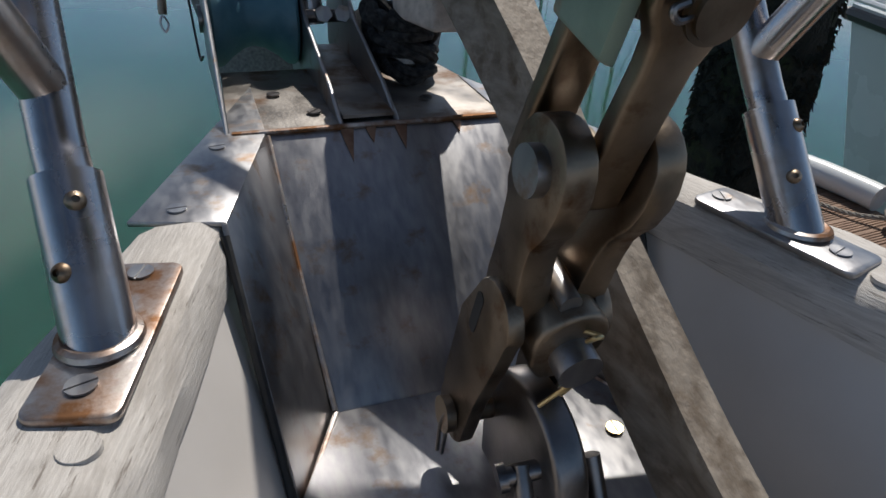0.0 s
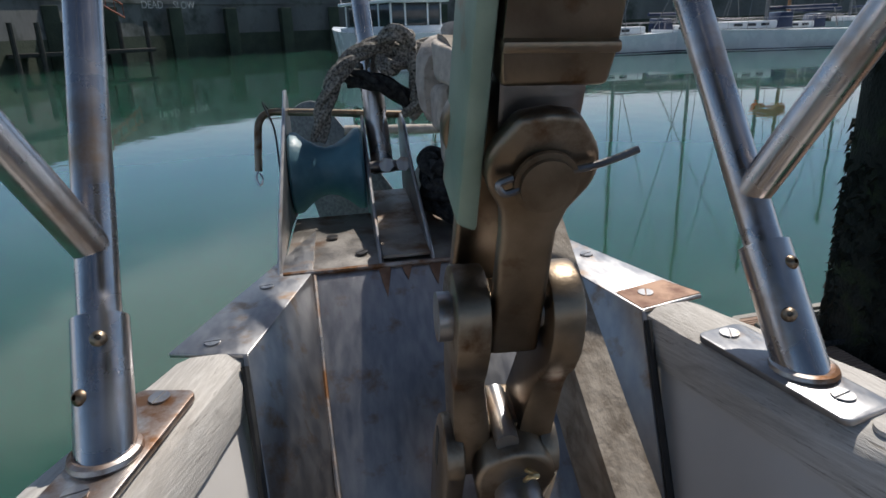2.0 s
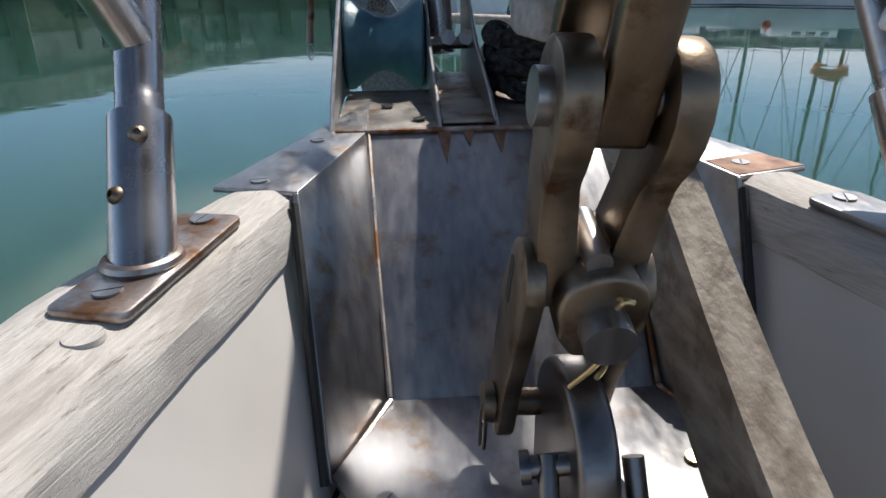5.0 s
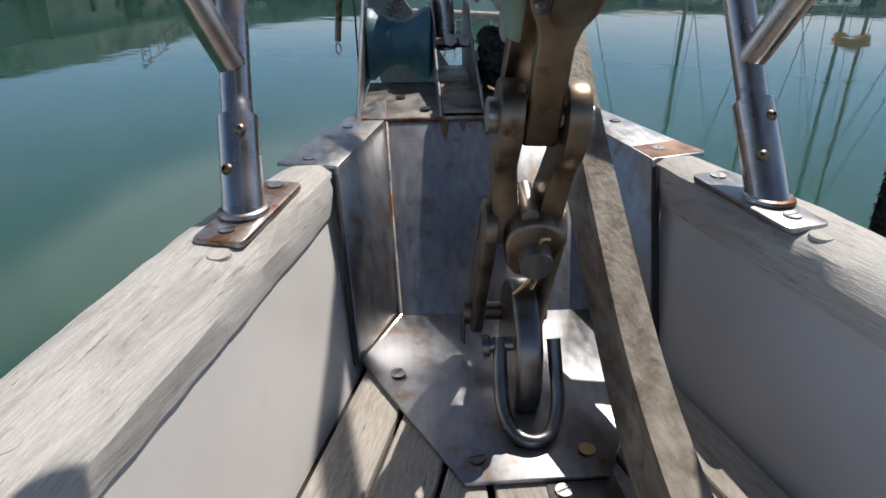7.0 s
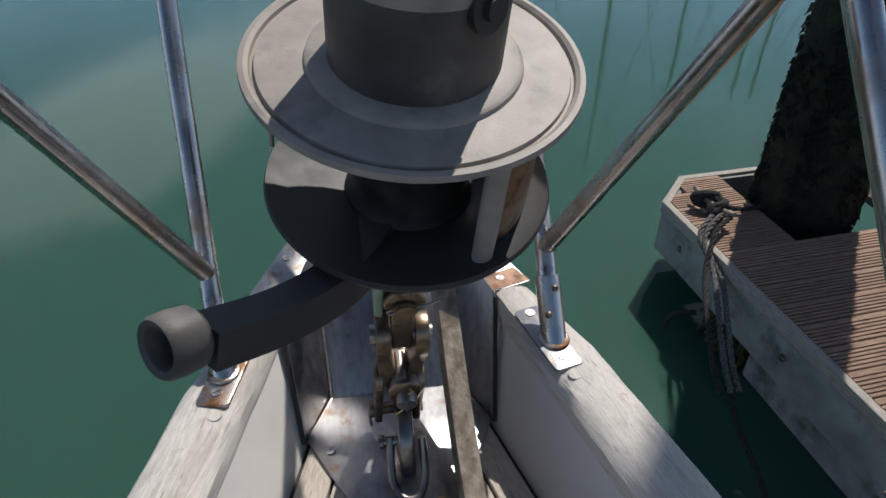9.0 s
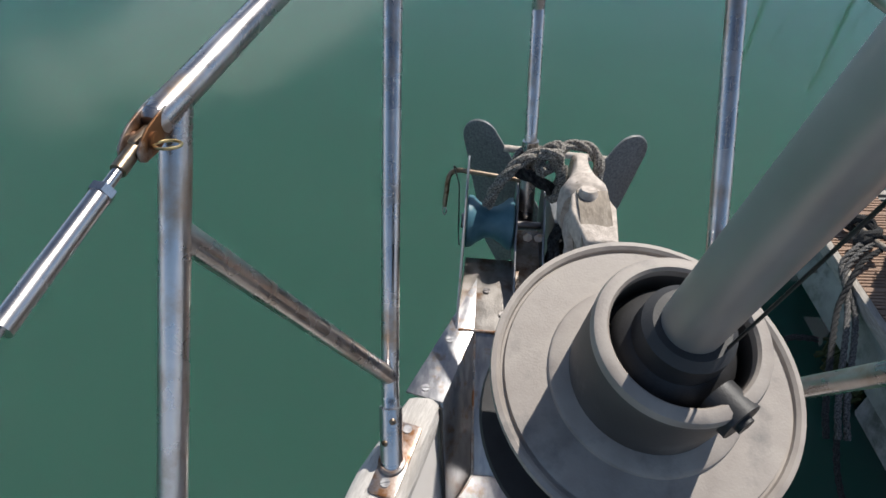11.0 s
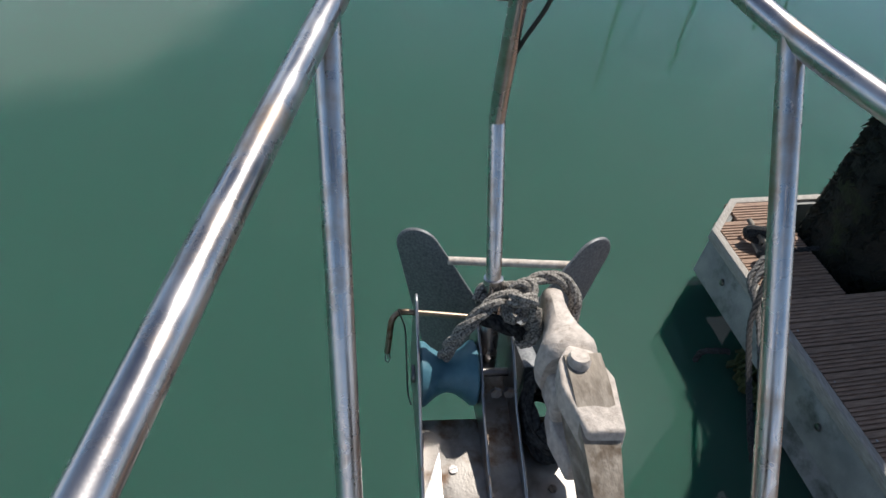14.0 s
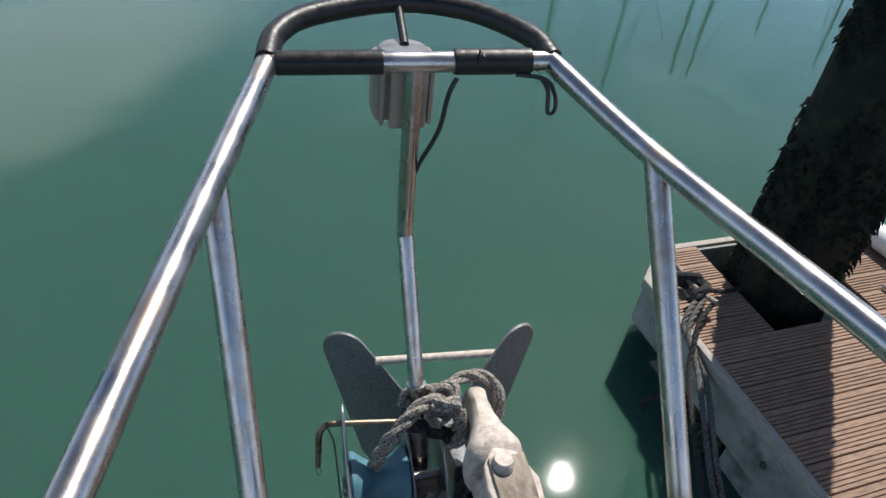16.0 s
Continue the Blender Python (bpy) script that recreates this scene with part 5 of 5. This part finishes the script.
for i in range(70):
    p0 = D(rnd.uniform(0.02, 0.10), rnd.uniform(0.72, 1.05), rnd.uniform(0.02, 0.26))
    p1 = p0 + Vector((rnd.uniform(-0.07, 0.01), rnd.uniform(-0.03, 0.05), rnd.uniform(-0.14, -0.02)))
    b = tube([p0, p0.lerp(p1, 0.5) + Vector((rnd.uniform(-0.02, 0.02), 0, 0)), p1], rnd.uniform(0.006, 0.016), 5)
    bm = join(bm, b) if bm else b
solo("weed", bm, MUSSEL, D(0.05, 0.9, 0.1), "green-brown weed growing on the pontoon float", "weed", kind="stuff", frame_of=SEA)

# ================= pile =================
PC = D(0.765, 0.385, 0.0)
pile = thing("mooring_pile", PC, "black weed-covered mooring pile standing through the pontoon", "pile", frame_of=SEA)
bm = bmesh.new()
rows = []
rnd = random.Random(9)
for i in range(80):
    z = -1.0 + i * 0.14
    # the unseen upper shaft is flared to widen its shadow on the rail
    rr = 0.258 + 0.035 * min(1.0, max(0.0, (z - 3.2) / 1.8))
    rows.append([bm.verts.new(PC + Vector((0, 0, z)) + Vector((math.cos(a), math.sin(a), 0)) * (rr + 0.02 * noise.noise(Vector((3 * math.cos(a), 3 * math.sin(a), z * 3))))) for a in [2 * math.pi * k / 36 for k in range(36)]])
for a, b in zip(rows, rows[1:]):
    for i in range(36):
        j = (i + 1) % 36
        bm.faces.new((a[i], a[j], b[j], b[i]))
bm.faces.new(rows[-1])
part("shaft", bm, PILE, pile)
bm = bmesh.new()
for i in range(5200):
    a = rnd.uniform(0, 2 * math.pi)
    z = rnd.uniform(0.25, 3.0) if rnd.random() < 0.8 else rnd.uniform(3.0, 6.4)
    if noise.noise(Vector((2 * math.cos(a), 2 * math.sin(a), z * 2.2))) < -0.12:
        continue
    c = PC + Vector((math.cos(a), math.sin(a), 0)) * 0.256 + Vector((0, 0, z))
    out = Vector((math.cos(a), math.sin(a), 0))
    tan = Vector((-math.sin(a), math.cos(a), 0))
    ln, w = rnd.uniform(0.01, 0.06), rnd.uniform(0.006, 0.020)
    tip = c + out * rnd.uniform(0.006, 0.030) * (1 + 1.2 * max(0, noise.noise(Vector((3 * math.cos(a), 3 * math.sin(a), z * 4))))) + Vector((0, 0, -ln)) + tan * rnd.uniform(-0.05, 0.05)
    v = [bm.verts.new(p) for p in (c - tan * w, c + tan * w, c + out * 0.02, tip)]
    for f in ((0, 1, 2), (0, 3, 1), (1, 3, 2), (2, 3, 0)):
        bm.faces.new([v[k] for k in f])
ob = part("weed_growth", bm, WEED, pile, "shaggy dark weed and mussels", smooth=False)
tagged(ob, kind="stuff")

# ================= cleat and mooring rope =================
cp, cq = 0.17, 0.40
cleat = thing("dock_cleat", D(cp, cq, DZ), "galvanised horn cleat on the pontoon edge", "cleat", frame_of=SEA)
part("base", box(D(cp, cq, DZ + 0.01), (0.06, 0.12, 0.02), 0.004), GALV, cleat)
for d in (-0.03, 0.03):
    part("leg", cyl(D(cp, cq + d, DZ + 0.01), D(cp, cq + d, DZ + 0.06), 0.012, 12), GALV, cleat)
part("horn", tube(smoothed([D(cp - 0.02, cq - 0.15, DZ + 0.085), D(cp - 0.01, cq - 0.07, DZ + 0.066), D(cp, cq, DZ + 0.062), D(cp + 0.01, cq + 0.07, DZ + 0.066), D(cp + 0.02, cq + 0.15, DZ + 0.085)], 6), 0.014, 12), GALV, cleat, "pale worn cleat horn")
mrope = thing("mooring_rope", D(cp, cq, DZ + 0.05), "black plaited mooring rope made fast to the dock cleat", "rope", frame_of=SEA)
turns = []
for i in range(40):
    a = i * 0.62
    turns.append(D(cp + 0.055 * math.cos(a) + 0.012 * math.sin(i), cq + 0.075 * math.sin(a * 0.5) + 0.01 * math.cos(i * 1.7), DZ + 0.05 + 0.028 * math.sin(a) + 0.0006 * i))
for k in range(3):
    part("turn", tube(smoothed(turns[k * 12:k * 12 + 14], 4), 0.021, 8), DARKROPE, mrope)
for dx, mt in ((0.05, DARKROPE), (0.0, GREYROPE), (-0.035, GREYROPE)):
    part("fall", strands([D(cp + 0.02, cq + 0.08 + dx, DZ + 0.06), D(0.05, cq + 0.17 + dx, DZ + 0.055), D(-0.03, cq + 0.26 + dx, DZ + 0.01), Vector((1.625 - dx, 1.66, 0.44)), Vector((1.455 - dx, 1.22, 0.38)), Vector((1.45 - dx, 1.10, 0.30))], 0.014, 3, 50), mt, mrope)
part("line", strands([Vector((1.455, 1.20, 0.36)), Vector((1.46, 1.02, 0.20)), Vector((1.50, 0.80, 0.05)), Vector((1.54, 0.55, -0.25))], 0.013, 3, 50), DARKROPE, mrope)
part("stray_end", strands([D(-0.03, cq + 0.34, 0.14), D(-0.09, cq + 0.32, 0.13), D(-0.14, cq + 0.29, 0.09), D(-0.16, cq + 0.30, 0.03)], 0.016, 3, 50), DARKROPE, mrope)
part("line_to_pile", strands([D(cp + 0.02, cq, DZ + 0.06), D(cp + 0.15, cq + 0.03, DZ + 0.03), D(cp + 0.30, cq + 0.04, DZ + 0.035)], 0.013, 3, 50), DARKROPE, mrope)

# fender roll and second cleat on the far edge of the pontoon
fend = thing("dock_fender", D(1.60, 0.62, DZ), "white plastic fender roll on the pontoon edge", "fender", frame_of=SEA)
part("roll", tube(smoothed([D(1.58, 0.05, DZ + 0.06), D(1.60, 0.3, DZ + 0.075), D(1.60, 0.62, DZ + 0.075), D(1.60, 0.72, DZ + 0.07)], 5), 0.075, 20), GEL, fend)
rope2 = thing("mooring_rope", D(1.45, 0.95, DZ), "pale three-strand mooring rope heaped on a cleat", "rope", frame_of=SEA)
coil = []
for i in range(34):
    a = i * 0.75
    coil.append(D(1.44 + 0.085 * math.cos(a), 0.95 + 0.10 * math.sin(a * 0.9), DZ + 0.04 + 0.004 * i + 0.025 * math.sin(i * 1.3)))
part("coil", strands(coil, 0.015, 3, 60), PALEROPE, rope2)
part("tail", strands([D(1.44, 0.9, DZ + 0.06), D(1.36, 0.75, DZ + 0.03), D(1.32, 0.58, DZ + 0.02)], 0.013, 3, 60), PALEROPE, rope2)
part("tail", strands([D(1.5, 1.0, DZ + 0.08), D(1.7, 1.25, DZ + 0.10), D(2.2, 1.9, DZ + 0.45)], 0.013, 3, 60), BLUEROPE, rope2)


# ================= moored boats =================
def hull_mesh(length, beam, free, rake=0.12, deep=0.4):
    """A hull with its bow at +y, its waterline at z = 0."""
    bm = bmesh.new()
    rows = []
    n = 16
    for i in range(n + 1):
        f = i / n
        wdt = beam / 2 * max(0.02, (1 - max(0, (f - 0.35) / 0.65) ** 2.2)) * (0.8 + 0.2 * min(1, f / 0.35))
        y = -length / 2 + length * f
        sheer = free * (0.88 + 0.22 * f * f)
        rows.append([bm.verts.new((s * wdt * k, y + rake * length * (h - 1) * f * f * 0.5, z)) for s, k, h, z in
                     ((-1, 0.55, 0.0, -deep), (-1, 0.86, 0.35, 0.0), (-1, 0.97, 0.7, sheer * 0.55), (-1, 1.0, 1.0, sheer), (1, 1.0, 1.0, sheer), (1, 0.97, 0.7, sheer * 0.55), (1, 0.86, 0.35, 0.0), (1, 0.55, 0.0, -deep))])
    for a, b in zip(rows, rows[1:]):
        for i in range(8):
            j = (i + 1) % 8
            bm.faces.new((a[i], a[j], b[j], b[i]))
    bm.faces.new(rows[0])
    bm.faces.new(rows[-1])
    return bm


def at_world(bm, m):
    bmesh.ops.transform(bm, matrix=m, verts=bm.verts)
    return bm


E35 = Vector((-0.075, -0.24, 0))
A35 = math.atan2(0.108, 0.969)
FW, RT = Vector((math.sin(A35), math.cos(A35), 0)), Vector((math.cos(A35), -math.sin(A35), 0))


def far(px, depth, z=0.0):
    """A place on the water, by its bearing across the harbour view and its distance."""
    return E35 + FW * depth + RT * (depth * (px - 784) / 1162.3) + Vector((0, 0, z))


def sailing_boat(place, heading, length, label, hull_mat=GEL, mast=14.0, mast_mat=MASTM, boot=NAVY, mast_at=0.1):
    m = Matrix.Translation(place) @ Matrix.Rotation(heading, 4, "Z")
    b = thing("sailing_yacht", place, label, "sailing boat", "moored yachts", frame_of=SEA)
    free, beam = length * 0.105, length * 0.31
    part("hull", at_world(hull_mesh(length, beam, free), m), hull_mat, b)
    part("boot_stripe", at_world(hull_mesh(length * 1.002, beam * 1.01 * 0.90, 0.10, deep=0.05), m), boot, b)
    part("coachroof", at_world(prism([(-beam * 0.28, -length * 0.12, free), (beam * 0.28, -length * 0.12, free), (beam * 0.22, length * 0.2, free), (-beam * 0.22, length * 0.2, free)], (0, 0, 0.42), 0.08), m), GEL, b)
    for s in (-1, 1):
        for k in range(3):
            part("window", at_world(box((s * beam * 0.268 - s * 0.004 * k, -length * 0.06 + k * length * 0.07, free + 0.22), (0.03, length * 0.045, 0.16), 0.008), m), TINT, b)
    part("sprayhood", at_world(join(prism([(-beam * 0.27, -length * 0.2, free), (-beam * 0.27, -length * 0.11, free), (-beam * 0.24, -length * 0.14, free + 0.85), (-beam * 0.24, -length * 0.2, free + 0.9)], (beam * 0.52, 0, 0), 0.06)), m), NAVY, b)
    part("mast", at_world(tube([(0, length * mast_at, free), (0, length * mast_at, mast)], 0.12, 10), m), mast_mat, b)
    part("boom", at_world(tube([(0, length * (mast_at - 0.01), free + 1.1), (0, length * (mast_at - 0.36), free + 1.15)], 0.11, 10), m), NAVY, b)
    for z in (0.42, 0.72):
        part("spreader", at_world(tube([(-1.0 + z * 0.5, length * mast_at, mast * z), (1.0 - z * 0.5, length * mast_at, mast * z)], 0.05, 6), m), mast_mat, b)
    for p0, p1 in (((0, length * 0.49, free + 0.1), (0, length * mast_at, mast - 0.1)), ((0, -length * 0.48, free), (0, length * mast_at, mast)), ((beam * 0.46, length * 0.06, free), (0, length * mast_at, mast * 0.95)), ((-beam * 0.46, length * 0.06, free), (0, length * mast_at, mast * 0.95))):
        part("stay", at_world(tube([p0, p1], 0.02 if p0[0] else 0.03, 5), m), MASTM, b)
    for s in (-1, 1):
        for k in range(5):
            f = -0.42 + 0.19 * k
            part("stanchion", at_world(tube([(s * beam * (0.45 - 0.10 * max(0, f) * 3), length * f, free), (s * beam * (0.45 - 0.10 * max(0, f) * 3), length * f, free + 0.62)], 0.016, 5), m), STEEL, b)
        part("guard_line", at_world(tube([(s * beam * 0.45, -length * 0.42, free + 0.6), (s * beam * 0.45, 0, free + 0.6), (s * beam * 0.3, length * 0.34, free + 0.66), (0, length * 0.5, free + 0.72)], 0.012, 5), m), STEEL, b)
    return b


# the yacht on the other side of the pontoon
nb = thing("neighbour_yacht", (4.92, -1.45, 0), "pale grey yacht with a black rubbing strake moored at the pontoon", "sailing boat", frame_of=SEA)
NM = Matrix.Translation((4.92, -1.45, 0)) @ Matrix.Rotation(radians(9), 4, "Z")
part("hull", at_world(hull_mesh(9.5, 2.9, 1.25, 0.14), NM), GREYHULL, nb)
pts = [(s * (2.9 / 2 * max(0.02, (1 - max(0, (f - 0.35) / 0.65) ** 2.2)) * (0.8 + 0.2 * min(1, f / 0.35)) + 0.02), -4.75 + 9.5 * f, 1.25 * (0.88 + 0.22 * f * f) - 0.06) for s, fs in ((-1, [i / 24 for i in range(25)]), (1, [1 - i / 24 for i in range(25)])) for f in fs]
part("rubbing_strake", at_world(tube(pts, 0.045, 8), NM), BLACK, nb, "black rubbing strake")
part("toe_rail", at_world(tube([(x, y, z + 0.10) for x, y, z in pts], 0.02, 6), NM), GEL, nb)
part("foredeck_hatch", at_world(box((0, 2.4, 1.42), (0.5, 0.5, 0.08), 0.02), NM), TINT, nb)
part("mooring_line", strands([NM @ Vector((-0.12, 4.45, 1.34)), D(1.62, 0.80, 0.72), D(1.46, 0.95, DZ + 0.08)], 0.011, 3, 60), BLUEROPE, nb, "blue mooring line")

# motor cruiser across the basin
mc_p = far(722, 36)
mc = thing("motor_cruiser", mc_p, "white flybridge motor cruiser with dark saloon windows", "motor boat", frame_of=SEA)
MM = Matrix.Translation(mc_p) @ Matrix.Rotation(radians(28), 4, "Z") @ Matrix.Scale(1.08, 4)
part("hull", at_world(hull_mesh(9.0, 3.7, 1.75, 0.2), MM), GEL, mc)
part("saloon", at_world(prism([(-1.4, -3.4, 1.3), (1.4, -3.4, 1.3), (1.35, 1.3, 1.3), (-1.35, 1.3, 1.3)], (0, 0, 0.55), 0.05), MM), GEL, mc)
part("window_band", at_world(prism([(-1.33, -3.3, 1.85), (1.33, -3.3, 1.85), (1.22, 0.9, 1.85), (-1.22, 0.9, 1.85)], (0, 0, 0.95), 0.04), MM), TINT, mc, "dark tinted windows")
for k in range(5):
    for s in (-1, 1):
        part("window_pillar", at_world(box((s * (1.32 - 0.022 * k), -3.28 + k * 1.02, 2.33), (0.06, 0.10, 0.96), 0.01), MM), GEL, mc)
for s in (-0.6, 0.6):
    part("window_pillar", at_world(box((s, 0.9, 2.33), (0.08, 0.05, 0.96), 0.01), MM), GEL, mc)
    part("window_pillar", at_world(box((s, -3.31, 2.33), (0.08, 0.05, 0.96), 0.01), MM), GEL, mc)
part("roof", at_world(prism([(-1.55, -3.7, 2.8), (1.55, -3.7, 2.8), (1.4, 1.3, 2.8), (-1.4, 1.3, 2.8)], (0, 0, 0.14), 0.05), MM), GEL, mc)
for s in (-1, 1):
    part("arch_leg", at_world(tube([(s * 1.3, -2.6, 2.9), (s * 1.25, -2.2, 4.1)], 0.07, 8), MM), GEL, mc)
    for y in (-3.4, -1.8, -0.4, 1.0):
        part("rail_post", at_world(tube([(s * 1.35, y, 2.9), (s * 1.35, y, 3.5)], 0.025, 6), MM), STEEL, mc)
    part("flybridge_rail", at_world(tube([(s * 1.35, -3.4, 3.5), (s * 1.35, 1.0, 3.5)], 0.025, 6), MM), STEEL, mc)
    part("flybridge_rail", at_world(tube([(s * 1.35, -3.4, 3.2), (s * 1.35, 1.0, 3.2)], 0.018, 6), MM), STEEL, mc)
part("arch_top", at_world(tube([(-1.25, -2.2, 4.1), (1.25, -2.2, 4.1)], 0.06, 8), MM), GEL, mc)
part("aerial", at_world(tube([(-0.8, -2.2, 4.1), (-0.85, -2.3, 5.6)], 0.015, 5), MM), GEL, mc)
part("aerial", at_world(tube([(0.9, -2.2, 4.1), (0.95, -2.3, 5.4)], 0.015, 5), MM), GEL, mc)
part("seat", at_world(box((0.4, 0.4, 3.2), (0.6, 0.5, 0.6), 0.06), MM), GEL, mc)

sailing_boat(far(1110, 41), radians(-96), 10.5, "white sloop with a navy waterline at its berth", GEL, 20.6, mast_at=0.05)
sailing_boat(far(1236, 46), radians(-80), 10.0, "small white sloop lying behind others", GEL, 20.4)
ketch = sailing_boat(far(1350, 41), radians(82), 11.5, "white ketch with dark stern windows and an orange canvas cover", GEL, 14.6, mast_at=-0.10)
sailing_boat(far(1425, 46), radians(84), 10.0, "white yacht with wooden spars alongside the ketch", GEL, 16.6, WOODMAST, mast_at=0.02)
sailing_boat(far(1545, 58), radians(100), 11.5, "grey cruising yacht lying behind others", GREYHULL, 17.0)
sailing_boat(far(1690, 50), radians(105), 11.0, "white cruising yacht at a distant berth", GEL, 16.5)
sailing_boat(far(1830, 56), radians(95), 10.5, "white cruising yacht at a distant berth", GEL, 15.5)
sailing_boat(far(828, 58), radians(60), 9.0, "small wooden-masted yacht at a distant berth", GREYHULL, 11.0, WOODMAST)
fb = far(1284, 39.2, 0.95)
solo("boat_fender", lathe([(0.0, -0.26)] + [(0.26 * math.sin(radians(a)), -0.26 * math.cos(radians(a))) for a in range(15, 166, 15)] + [(0.05, 0.27), (0.05, 0.36), (0.0, 0.36)], fb, (0, 0, 1), 16), RED, fb, "round orange-red fender hanging at a yacht's side", "fender", frame_of=SEA)

part("sail_cover", at_world(sweep(smoothed([far(1378, 40.5, 3.40), far(1402, 40.5, 3.85), far(1432, 40.5, 3.60)], 4), [(-0.3, -0.35), (0.3, -0.35), (0.22, 0.3), (-0.22, 0.3)]), Matrix.Identity(4)), ORANGE, ketch, "orange canvas cover")

# dark pile in the basin
solo("channel_post", tube([far(889, 45, -1), far(889, 45, 8.5)], 0.27, 14), DARKTIMBER, far(889, 45), "dark timber pile standing in the basin", "pile", frame_of=SEA)

# ================= harbour wall =================
wall = thing("harbour_wall", far(500, 65), "high curved grey concrete harbour wall with weedy foot", "harbour wall", kind="structure", frame_of=SEA)
line = smoothed([far(-900, 26), far(-350, 31), far(50, 40), far(300, 54), far(500, 65), far(760, 72), far(970, 75), far(1500, 77), far(2300, 80)], 6)


def wall_strip(z0, z1, back, fwd=0.0):
    bm = bmesh.new()
    rows = []
    for i, p in enumerate(line):
        t = (line[min(i + 1, len(line) - 1)] - line[max(i - 1, 0)]).normalized()
        nrm = Vector((-t.y, t.x, 0))
        if nrm.dot(p - E35) < 0:
            nrm = -nrm
        rows.append([bm.verts.new(p - nrm * fwd + Vector((0, 0, z0))), bm.verts.new(p - nrm * fwd + Vector((0, 0, z1))), bm.verts.new(p + nrm * back + Vector((0, 0, z1))), bm.verts.new(p + nrm * back + Vector((0, 0, z0)))])
    for a, b in zip(rows, rows[1:]):
        for i in range(4):
            j = (i + 1) % 4
            bm.faces.new((a[i], a[j], b[j], b[i]))
    bm.faces.new(rows[0])
    bm.faces.new(rows[-1])
    return bm


part("lower_wall", wall_strip(-1.5, 1.9, 3.0, 0.02), TIDE, wall, "green weedy tidal band")
part("wall_body", wall_strip(1.9, 4.5, 3.0), HARBOUR, wall)
part("parapet", wall_strip(4.5, 6.1, 1.2, 0.0), HARBOUR, wall)
part("coping", wall_strip(4.35, 4.6, 0.2, 0.18), HARBOUR, wall, "projecting string course")
for px, dpt in ((-120, 36), (20, 39), (190, 47.2), (285, 52.7), (390, 58.7), (480, 63.6), (570, 67.3), (650, 69.6), (830, 72.8)):
    c = far(px, dpt - 0.6)
    part("buttress", box(c + Vector((0, 0, 1.4)), (1.0, 1.0, 5.2), 0.05, Matrix.Rotation(-A35 + radians(30 if px < 600 else 8), 4, "Z")), TIDE, wall, "projecting buttress")
# painted words
for k, txt in enumerate(("DEAD", "SLOW")):
    cu = bpy.data.curves.new("words", "FONT")
    cu.body, cu.size, cu.extrude = txt, 0.82, 0.01
    tmp = new("words_tmp", cu)
    dg = bpy.context.evaluated_depsgraph_get()
    me = bpy.data.meshes.new_from_object(tmp.evaluated_get(dg))
    bpy.data.objects.remove(tmp)
    me.materials.clear()
    me.materials.append(WHITEPAINT)
    w = new("painted_word", me)
    w.parent = wall
    p = far((338, 390)[k], (55.0, 57.8)[k], 3.95)
    t = (far(400, 59.2) - far(310, 54.3)).normalized()
    w.matrix_basis = Matrix.Translation(p - HOME[wall.name]) @ Matrix.Rotation(math.atan2(t.y, t.x), 4, "Z") @ Matrix.Rotation(radians(90), 4, "X")
    tagged(w, "faded white painted letters")
# red access stair on the wall
stair = thing("access_stair", far(230, 47, 0), "rusty red steel stair and timber landing on the harbour wall", "stair", frame_of=SEA)
a, b = far(190, 44.0, 5.9), far(308, 51.0, 3.2)
for dz in (0.0, 0.9):
    part("stringer", tube([a + Vector((0, 0, dz)), b + Vector((0, 0, dz))], 0.07, 6), RUSTRED, stair)
for i in range(9):
    p = a.lerp(b, i / 8)
    part("baluster", tube([p, p + Vector((0, 0, 0.9))], 0.03, 5), RUSTRED, stair)
part("landing", box(far(230, 45.5, 1.0), (9, 1.6, 0.25), 0.02, Matrix.Rotation(-A35 + radians(45), 4, "Z")), DARKTIMBER, stair, "dark timber landing")
for i in range(6):
    p = far(120 + 44 * i, 41.5 + 1.5 * i, -0.5)
    part("landing_post", tube([p, p + Vector((0, 0, 3.4))], 0.16, 8), DARKTIMBER, stair)
